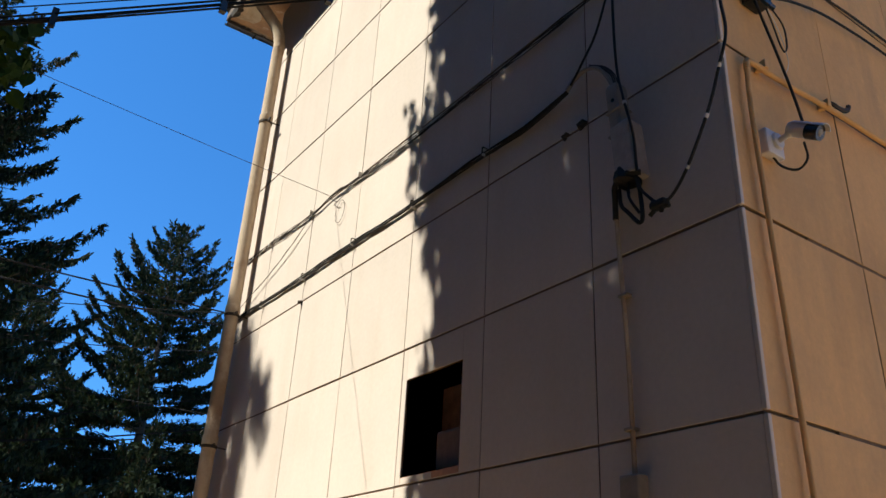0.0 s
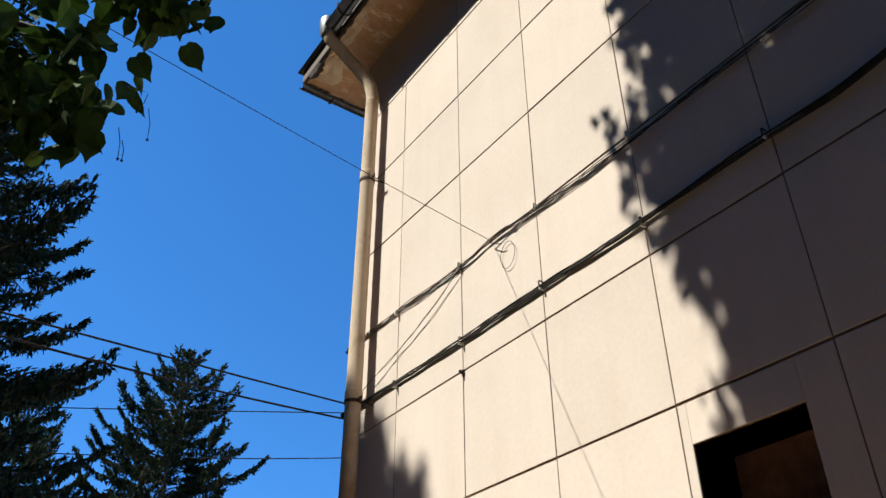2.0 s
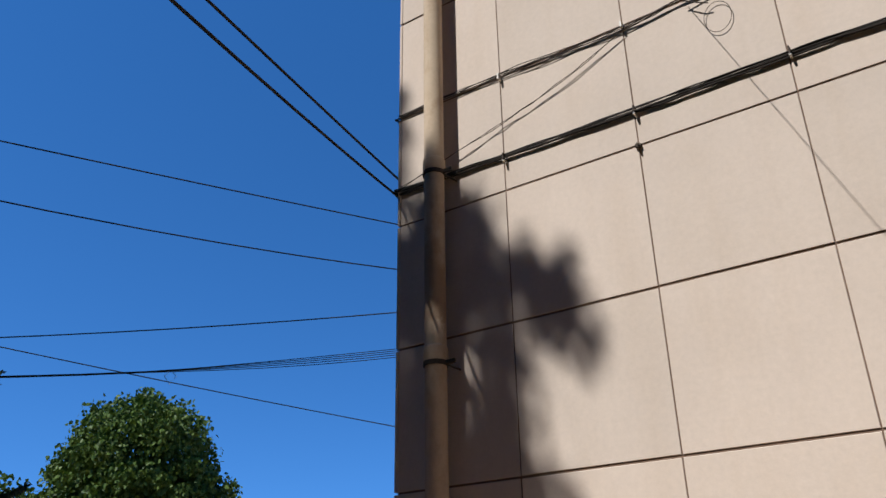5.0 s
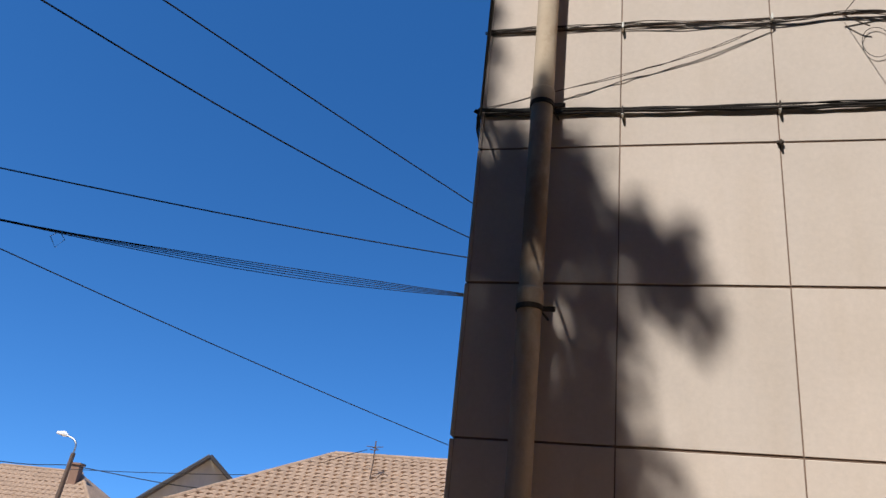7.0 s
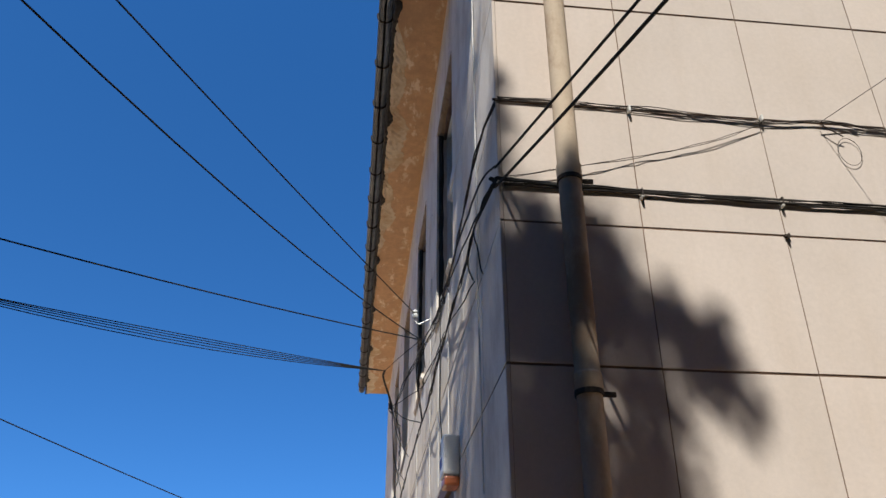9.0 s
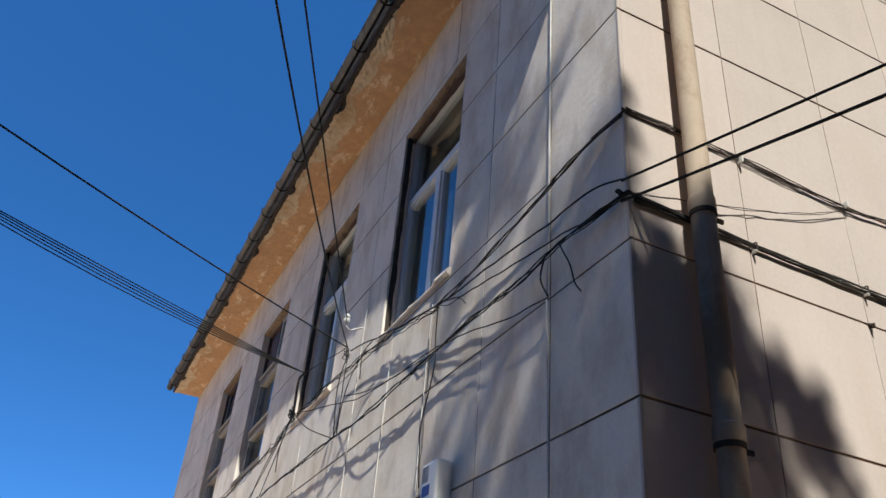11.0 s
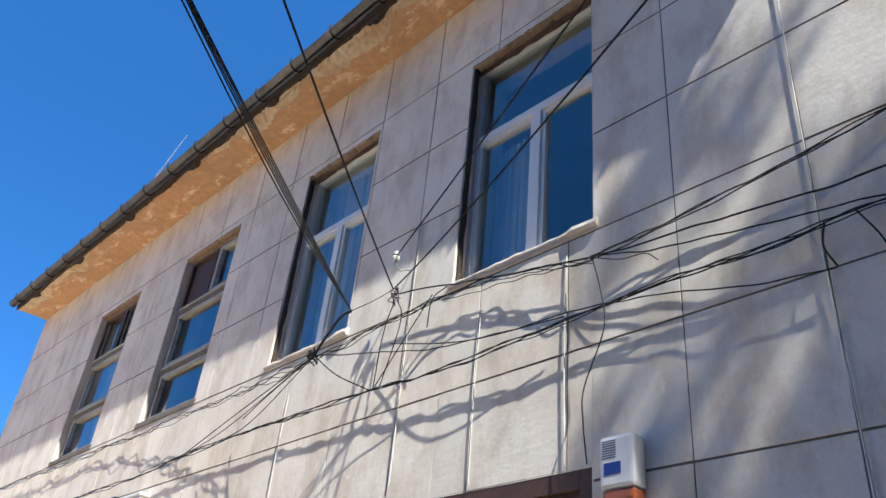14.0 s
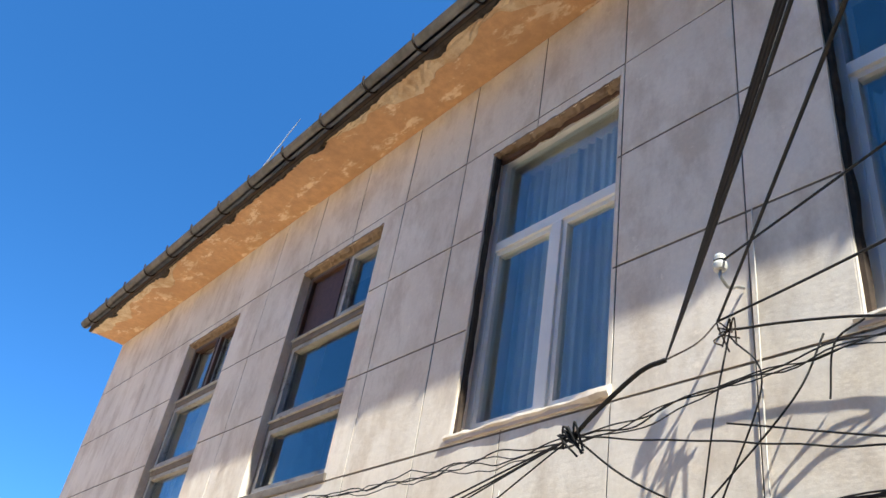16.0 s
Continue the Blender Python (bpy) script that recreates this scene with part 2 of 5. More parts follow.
def tube(bm, pts, r, n=6, caps=True):
    pts = [Vector(p) for p in pts]
    if caps:  # a close ring at each end keeps the smooth sides straight
        e0, e1 = (pts[1] - pts[0]).normalized() * 0.0006, (pts[-2] - pts[-1]).normalized() * 0.0006
        pts = [pts[0], pts[0] + e0] + pts[1:-1] + [pts[-1] + e1, pts[-1]]
        if isinstance(r, (list, tuple)):
            r = [r[0], r[0]] + list(r[1:-1]) + [r[-1], r[-1]]
    rings = []
    up = Vector((0.13, 0.31, 0.94))
    for i, p in enumerate(pts):
        d = (pts[min(i + 1, len(pts) - 1)] - pts[max(i - 1, 0)]).normalized()
        a = d.cross(up if abs(d.dot(up)) < 0.95 else Vector((1, 0, 0))).normalized()
        b = d.cross(a)
        rad = r[i] if isinstance(r, (list, tuple)) else r
        rings.append([bm.verts.new(p + (a * math.cos(k * math.tau / n) + b * math.sin(k * math.tau / n)) * rad) for k in range(n)])
    for u, v in zip(rings, rings[1:]):
        for k in range(n):
            bm.faces.new((u[k], u[(k + 1) % n], v[(k + 1) % n], v[k]))
    if caps:
        bm.faces.new(rings[0][::-1])
        bm.faces.new(rings[-1])
    return bm


def tubes(*runs, r=0.01, n=6):
    bm = bmesh.new()
    for pts in runs:
        tube(bm, pts, r, n)
    return bm


def smooth_run(pts, steps=6):
    """Catmull-Rom through the points."""
    p = [Vector(q) for q in pts]
    p = [p[0] * 2 - p[1]] + p + [p[-1] * 2 - p[-2]]
    out = []
    for i in range(1, len(p) - 2):
        for k in range(steps):
            t = k / steps
            out.append(0.5 * (2 * p[i] + (p[i + 1] - p[i - 1]) * t + (2 * p[i - 1] - 5 * p[i] + 4 * p[i + 1] - p[i + 2]) * t * t
                              + (3 * p[i] - p[i - 1] - 3 * p[i + 1] + p[i + 2]) * t ** 3))
    return out + [p[-2]]


def wobble(pts, amp, rng):
    return [Vector(q) + Vector((rng.uniform(-amp, amp) * 0.5, rng.uniform(-amp, amp), rng.uniform(-amp, amp))) for q in pts]


# ---- ground ----
bm = bmesh.new()
bmesh.ops.create_grid(bm, x_segments=40, y_segments=40, size=900)
ground = part("ground", bm, GROUNDM)
tagged(ground, "dry trodden earth around the building", "ground", kind="structure")
# paving is never in view; its pale, warm colours bounce light onto the walls
bm = boxes(((-26, 0.2, -0.1), (-0.02, 60, 0.012)), ((-26, -7.0, -0.1), (-0.6, 0.2, 0.012)))
tagged(part("pavement", bm, CONCRETE), "unseen pale paving that bounces light onto the street wall", "pavement", kind="structure")

bm = boxes(((5.4, 0.4, -0.1), (30, 40, 0.012)), ((6.2, -3.6, -0.1), (14, 0.4, 0.012)))
tagged(part("pavement", bm, WARMPAVE), "unseen warm paving that bounces light onto the yard wall", "pavement", kind="structure")

# ---- the building ----
W, L, TOP = 4.842, 12.65, 7.05
SKIN = 0.014
COLS_A = [0.016, 0.675, 1.377, 2.07, 2.765, 3.445, 4.145, W - 0.016]
ROWS = [0.02, 0.7, 1.4, 2.1, 2.8, 3.5, 4.2, 4.9, 5.6, 6.3, TOP]
COLS_B = [0] + [round(0.615 + 0.69 * k, 3) for k in range(18)] + [L]
COLS_C = [0, 0.735, 1.43, 2.12, 2.82, 3.5, 4.2]
WIN = [(1.815, 2.965), (4.09, 5.155), (6.375, 7.555), (8.725, 9.89)]
SILL, HEAD = 4.245, 6.215
DOOR = (1.835, 2.98, 0.0, 2.872)
NICHE = (2.81, 3.29, 2.14, 2.63)
HOLES_B = [(a, b, SILL, HEAD) for a, b in WIN] + [DOOR]


def cut(rect, holes):
    """The rectangle less the holes, as rectangles."""
    out = [rect]
    for h in holes:
        nxt = []
        for a, b, c, d in out:
            x0, x1, z0, z1 = max(a, h[0]), min(b, h[1]), max(c, h[2]), min(d, h[3])
            if x1 - x0 < 1e-4 or z1 - z0 < 1e-4:
                nxt.append((a, b, c, d))
                continue
            for q in ((a, x0, c, d), (x1, b, c, d), (x0, x1, c, z0), (x0, x1, z1, d)):
                if q[1] - q[0] > 0.02 and q[3] - q[2] > 0.02:
                    nxt.append(q)
        out = nxt
    return out


def core(name, rects, place, depth, mat, label):
    bm = bmesh.new()
    for a, b, c, d in rects:
        box(bm, (a, 0.0045, c), (b, depth, d))
    bmesh.ops.transform(bm, matrix=place, verts=bm.verts)
    return tagged(part(name, bm, mat), label, "wall", kind="structure")


FACE_A = Matrix.Identity(4)
FACE_B = Matrix(((0, 1, 0, 0), (1, 0, 0, 0), (0, 0, 1, 0), (0, 0, 0, 1)))
FACE_C = Matrix(((0, -1, 0, W), (1, 0, 0, 0), (0, 0, 1, 0), (0, 0, 0, 1)))
wall_a = core("wall_gable", cut((0.0145, W - 0.0145, 0, TOP), [NICHE]), FACE_A, 0.38, JOINT_A, "cream plastered end wall scored into square panels")
wall_b = core("wall_street", cut((0.385, L, 0, TOP), HOLES_B), FACE_B, 0.38, JOINT_B, "weathered cream plastered street wall scored into panels")
wall_c = core("wall_yard", [(0.385, L, 0, TOP)], FACE_C, 0.38, JOINT, "ochre plastered yard wall scored into panels")
bm = boxes(((SKIN, L - 0.3, 0), (W - SKIN, L, TOP)))
tagged(part("wall_back", bm, WALL_B), "plain plastered back wall", "wall", kind="structure")
bm = boxes(((SKIN, 0.0, TOP), (W - SKIN, L, TOP + 0.05)))
tagged(part("ceiling", bm, ROOM), "plain ceiling under the roof", "ceiling", kind="structure")
bm = boxes(((0.4, 0.4, 3.3), (W - 0.4, L - 0.31, 3.4)))
tagged(part("floor", bm, ROOM), "upper storey floor", "floor", kind="structure")
bm = boxes(((3.2, 0.4, 3.41), (3.3, L - 0.31, TOP - 0.01)))
tagged(part("wall_inner", bm, ROOM), "plain painted inner wall", "wall", kind="structure")

# ---- roof and eaves ----
OX, OY = 0.45, 0.40
FAR = L + 0.02
roof = thing("roof", (W / 2, L / 2, TOP), "low hipped roof with peeling ochre soffit and dark sheet covering", "roof", kind="structure")
off = Matrix.Translation((-W / 2, -L / 2, -TOP))


def roofpart(name, bm, mat, label="", smooth=False, parent=None):
    bmesh.ops.transform(bm, matrix=off, verts=bm.verts)
    return part(name, bm, mat, parent or roof, label, smooth)


bm = bmesh.new()
for lo, hi in (((-OX, -OY, TOP), (W + OX, 0.012, TOP + 0.06)), ((-OX, 0.012, TOP), (0.012, FAR, TOP + 0.06)),
               ((W - 0.012, 0.012, TOP), (W + OX, FAR, TOP + 0.06))):
    box(bm, lo, hi)
roofpart("soffit", bm, SOFFIT, "peeling ochre painted soffit")
CRUST = plaster("bare_cream_render", (0.74, 0.62, 0.46), (0.46, 0.30, 0.17), 0.6, 1.0, 1.4)


def crust(p, q, inward, seed):
    """A ragged strip of bare render where the paint has come off along the eave's edge."""
    g = random.Random(seed)
    p, q, inward = Vector(p), Vector(q), Vector(inward)
    n = int((q - p).length / 0.045)
    ph = [g.uniform(0, 6.28) for _ in range(4)]
    bm, rows = bmesh.new(), []
    for i in range(n + 1):
        c = p.lerp(q, i / n)
        d = i * 0.045
        w = 0.14 + 0.055 * math.sin(d * 4.1 + ph[0]) + 0.035 * math.sin(d * 9.7 + ph[1]) + 0.03 * math.sin(d * 1.3 + ph[2]) + g.uniform(-0.018, 0.018)
        w = max(0.012, w * min(1.0, max(0.0, 0.75 + 1.1 * math.sin(d * 0.83 + ph[3]) + 0.4 * math.sin(d * 2.6 + ph[1]))))
        across = [(0, 0.001), (0.003, g.uniform(0.008, 0.022))] + [(w * u, g.uniform(0.004, 0.026) * (1.15 - u)) for u in (0.2, 0.4, 0.6, 0.8)] + [(w, 0.004), (w + 0.004, 0.0005)]
        rows.append([bm.verts.new(c + inward * a - Vector((0, 0, b))) for a, b in across])
    for u, v in zip(rows, rows[1:]):
        for k in range(len(u) - 1):
            bm.faces.new((u[k], u[k + 1], v[k + 1], v[k]))
    return roofpart("bare_edge", bm, CRUST, "ragged bare render along the eave edge")


crust((-OX, -OY, TOP), (-OX, FAR, TOP), (1, 0, 0), 3)
crust((-OX + 0.1, -OY, TOP), (W + OX, -OY, TOP), (0, 1, 0), 4)


def tatters(p, q, inward, seed):
    """A torn strip of felt under the gutter, hanging in flaps below the eave's edge."""
    g = random.Random(seed)
    p, q, inward = Vector(p), Vector(q), Vector(inward)
    n = int((q - p).length / 0.03)
    ph = [g.uniform(0, 6.28) for _ in range(3)]
    bm, rows = bmesh.new(), []
    for i in range(n + 1):
        d = i * 0.03
        c = p.lerp(q, i / n)
        w = 0.008 + 0.010 * math.sin(d * 2.3 + ph[0]) * math.sin(d * 7.1 + ph[1]) + g.uniform(-0.008, 0.010)
        w += 0.035 * max(0.0, math.sin(d * 3.9 + ph[2]) - 0.86) / 0.14
        w = max(0.003, w)
        inn = g.uniform(0.0, 0.012)
        rows.append([bm.verts.new(c + inward * u - Vector((0, 0, v))) for u, v in ((-0.012, -0.02), (-0.012, 0.004), (inn, w), (w * 0.9 + 0.008, w * 0.55), (w * 1.1 + 0.012, 0.0))])
    for u, v in zip(rows, rows[1:]):
        for k in range(len(u) - 1):
            bm.faces.new((u[k], u[k + 1], v[k + 1], v[k]))
    return roofpart("felt_edge", bm, FELT, "torn dark roofing felt along the eave")


tatters((-OX - 0.014, -OY, TOP - 0.012), (-OX - 0.014, FAR, TOP - 0.012), (1, 0, 0), 7)
tatters((-OX, -OY - 0.014, TOP - 0.012), (W + OX, -OY - 0.014, TOP - 0.012), (0, 1, 0), 8)
bm = bmesh.new()
for lo, hi in (((-OX - 0.025, -OY - 0.025, TOP - 0.012), (-OX, FAR, TOP + 0.14)), ((-OX, -OY - 0.025, TOP - 0.012), (W + OX, -OY, TOP + 0.14)),
               ((W + OX, -OY - 0.025, TOP - 0.012), (W + OX + 0.025, FAR, TOP + 0.14))):
    box(bm, lo, hi)
roofpart("fascia", bm, FASCIA, "dark fascia board")
e, r0 = 0.07, TOP + 0.14
bm = bmesh.new()
cs = [bm.verts.new(v) for v in ((-OX - e, -OY - e, r0), (W + OX + e, -OY - e, r0), (W + OX + e, FAR, r0), (-OX - e, FAR, r0),
                                (W / 2, 2.4, r0 + 1.5), (W / 2, L - 2.0, r0 + 1.5))]
for f in ((0, 1, 4), (1, 2, 5, 4), (2, 3, 5), (3, 0, 4, 5), (3, 2, 1, 0)):
    bm.faces.new([cs[i] for i in f])
roofpart("covering", bm, SHEET, "dark weathered roof sheet")


def gutter(p, q, out):
    """A half-round gutter from p to q, open to the sky, with brackets."""
    p, q, out = Vector(p), Vector(q), Vector(out)
    bm, k = bmesh.new(), 9
    rows = []
    for c in (p, q):
        rows.append([(c + out * math.cos(math.pi * i / k) * 0.062 - Vector((0, 0, math.sin(math.pi * i / k) * 0.066))) for i in range(k + 1)])
    v = [[bm.verts.new(x) for x in r] for r in rows]
    for i in range(k):
        bm.faces.new((v[0][i], v[0][i + 1], v[1][i + 1], v[1][i]))
    bmesh.ops.solidify(bm, geom=bm.faces[:], thickness=0.004)
    g = roofpart("gutter", bm, GUTTER, "half-round grey metal gutter", True)
    n = int((q - p).length / 0.62)
    for i in range(n):
        c = p.lerp(q, (i + 0.5) / n)
        d = (q - p).normalized() * 0.011
        bm = bmesh.new()
        arc = [c + out * math.cos(math.pi * j / 8) * 0.069 - Vector((0, 0, math.sin(math.pi * j / 8) * 0.073)) for j in range(9)]
        arc = [c + out * 0.069 + Vector((0, 0, 0.035))] + arc
        tube(bm, arc, 0.0085, 5)
        roofpart("bracket", bm, BAND, "", False)
    return g


gutter((-OX - 0.095, -OY, TOP + 0.07), (-OX - 0.095, FAR, TOP + 0.07), (-1, 0, 0))
gutter((0.12, -OY - 0.095, TOP + 0.07), (W + OX, -OY - 0.095, TOP + 0.07), (0, -1, 0))

# ---- the downpipe ----
PX, PY = 0.312, -0.105
pipe = thing("downpipe", (PX, PY, 0), "cream painted metal downpipe with rusty bands on the wall corner", "downpipe")


def pipepart(name, bm, mat, label="", smooth=True):
    bmesh.ops.transform(bm, matrix=Matrix.Translation((-PX, -PY, 0)), verts=bm.verts)
    return part(name, bm, mat, pipe, label, smooth)


cuts = [0.02, 1.6, 2.64, 3.67, 5.5, 6.28]
for z0, z1 in zip(cuts, cuts[1:]):
    bm = bmesh.new()
    zs = [z0, z0 + 0.004, z0 + 0.076, z0 + 0.08, z0 + 0.082, z0 + 0.09, (z0 + z1) / 2, z1]
    tube(bm, [(PX, PY, z) for z in zs], [0.058, 0.059, 0.059, 0.0585, 0.054, 0.053, 0.053, 0.053], 18, False)
    pipepart("pipe_length", bm, PIPE)
pipepart("elbow", tubes(smooth_run([(PX, PY, 6.28), (PX, PY, 6.4), (PX - 0.02, PY - 0.05, 6.58), (PX - 0.11, PY - 0.28, 6.90), (PX - 0.14, -OY - 0.07, 7.0), (PX - 0.15, -OY - 0.095, 7.08)], 5), r=0.054, n=18), PIPE, "bent pipe under the eave")
pipepart("hopper", tubes([(PX - 0.15, -OY - 0.095, 7.04), (PX - 0.15, -OY - 0.095, 7.06), (PX - 0.15, -OY - 0.1, 7.22)], r=[0.06, 0.075, 0.08], n=14), METAL, "grey metal outlet under the gutter")
for z in (1.6, 2.64, 3.67, 5.5):
    bm = bmesh.new()
    tube(bm, [(PX, PY, z - 0.011), (PX, PY, z + 0.011)], 0.0595, 18)
    box(bm, (PX + 0.05, PY - 0.006, z - 0.01), (PX + 0.11, PY + 0.006, z + 0.01))
    tube(bm, [(PX + 0.04, PY, z), (PX + 0.07, -0.001, z - 0.012)], 0.005, 6)
    pipepart("band", bm, BAND, "rusty fixing band", False)

# ---- niche in the end wall ----
niche = thing("wall_niche", (3.035, 0.2, 2.14), "dark square niche in the plaster wall, holding a clay block", "niche")


def nichepart(name, bm, mat, label=""):
    bmesh.ops.transform(bm, matrix=Matrix.Translation((-3.035, -0.2, -2.14)), verts=bm.verts)
    return part(name, bm, mat, niche, label)


a, b, c, d = NICHE
for pair in (((a, 0.234, c), (b, 0.404, d)), ((a - 0.02, SKIN, c - 0.02), (a, 0.384, d + 0.02)), ((b, SKIN, c - 0.02), (b + 0.02, 0.384, d + 0.02)),
                          ((a, SKIN, d), (b, 0.384, d + 0.02)), ((a, 0.0, c - 0.03), (b, 0.384, c))):
    nichepart("lining", boxes(pair), LINING)
nichepart("clay_block", boxes(((3.03, 0.05, c), (3.275, 0.23, c + 0.2)), bevel=0.02), BRICKBLOCK, "worn clay block")


# ---- windows ----
def crumbled_head(put, w, h, x, seed):
    """Broken mortar under the lintel: a ragged sheet from the frame to the wall's face."""
    g = random.Random(seed)
    n = int(w / 0.03)
    bm, rows = bmesh.new(), []
    for i in range(n + 1):
        y = w * i / n
        a, b = g.uniform(0.0, 0.014), g.uniform(0.004, 0.022)
        rows.append([bm.verts.new(q) for q in ((-x - 0.003, y, h + 0.002 + a * 0.9), (-x - 0.005, y, h - 0.003), (-x + 0.02 + a, y, h - 0.008 - b), (-x * 0.5, y, h - 0.010 - a), (-0.036, y, h - 0.014 - b))])
    for u, v in zip(rows, rows[1:]):
        for k in range(len(u) - 1):
            bm.faces.new((u[k], u[k + 1], v[k + 1], v[k]))
    return put("lintel_edge", bm, CRUMBLE, "crumbling brown mortar under the lintel")


def modern_window(a, b, split, name, label):
    """White plastic window: a wide light above, two sashes below, set deep in its opening."""
    w, h = b - a, HEAD - SILL
    win = thing(name, (0.125, a, SILL), label, "window", kind="structure")
    X0, X1 = -0.035, 0.035

    def put(nm, bm, mat, lab="", parent=win):
        return part(nm, bm, mat, parent, lab)
    fr = 0.048
    put("window_frame", boxes(((X0, 0, 0.03), (X1, fr, h)), ((X0, w - fr, 0.03), (X1, w, h)), ((X0, fr, h - fr), (X1, w - fr, h)), ((X0, fr, 0.03), (X1, w - fr, 0.03 + fr)), bevel=0.004), PVC, "white plastic frame")
    tz = h * 0.635
    put("transom", boxes(((X0 - 0.006, fr, tz - 0.034), (X1, w - fr, tz + 0.034)), bevel=0.004), PVC)
    m = w * split
    put("mullion", boxes(((X0 - 0.006, m - 0.037, 0.03 + fr), (X1, m + 0.037, tz - 0.034)), bevel=0.004), PVC)
    for y0, y1, z0, z1 in ((fr, m - 0.037, 0.03 + fr, tz - 0.034), (m + 0.037, w - fr, 0.03 + fr, tz - 0.034)):
        s = 0.03
        sash = put("sash", boxes(((X0 + 0.012, y0, z0), (X1 - 0.006, y0 + s, z1)), ((X0 + 0.012, y1 - s, z0), (X1 - 0.006, y1, z1)),
                                 ((X0 + 0.012, y0 + s, z1 - s), (X1 - 0.006, y1 - s, z1)), ((X0 + 0.012, y0 + s, z0), (X1 - 0.006, y1 - s, z0 + s))), PVC)
        pane = put("pane", boxes(((0.0, y0 + s, z0 + s), (0.006, y1 - s, z1 - s))), GLASS, "", sash)
        pane.visible_shadow = False
    pane = put("pane", boxes(((0.0, fr, tz + 0.034), (0.006, w - fr, h - fr))), GLASS)
    pane.visible_shadow = False
    put("window_sill", boxes(((-0.137, -0.02, -0.03), (-0.03, w + 0.02, 0.01)), ((-0.05, 0, 0.0), (0.05, w, 0.03)), bevel=0.006), WALL, "rough plaster sill")
    rng = random.Random(int(a * 100))
    bm = bmesh.new()
    run = [(-0.136 + rng.uniform(0, 0.008), -0.03 + (w + 0.06) * k / 22, 0.002 + rng.uniform(-0.003, 0.004)) for k in range(23)]
    tube(bm, run, [rng.uniform(0.011, 0.019) if k > 3 else rng.uniform(0.024, 0.036) for k in range(23)], 7)
    put("sill_mortar", bm, WALL_B, "lumpy pale mortar along the sill edge")
    bm = bmesh.new()
    run = [(-0.085 - rng.uniform(0, 0.006), w - 0.010 - rng.uniform(0, 0.003), z * h / 26) for z in range(27)]
    tube(bm, run, [rng.uniform(0.018, 0.025) for _ in run], 6)
    put("foam_seal", bm, SEAL, "dark foam along the frame")
    bm = bmesh.new()
    run = [(-0.05, y * w / 12, h - 0.01 - rng.uniform(0, 0.02)) for y in range(13)]
    tube(bm, run, [rng.uniform(0.012, 0.028) for _ in run], 6)
    put("foam_seal", bm, BROWN, "crumbling brown seal")
    crumbled_head(put, w, h, 0.125, int(a * 10))
    return win


def curtain(a, b, z0, z1, x, folds, label):
    bm = bmesh.new()
    n = folds * 8
    rows = []
    for z in (z0, (z0 + z1) / 2, z1):
        rows.append([bm.verts.new((x + 0.025 * math.sin(i * math.tau / 8 + math.sin(i * 0.7)) * (0.7 + 0.3 * math.cos(i * 0.41)), a + (b - a) * i / n, z)) for i in range(n + 1)])
    for u, v in zip(rows, rows[1:]):
        for i in range(n):
            bm.faces.new((u[i], u[i + 1], v[i + 1], v[i]))
    return tagged(part("curtain", bm, CURTAIN, None, "", True), label, "curtain")


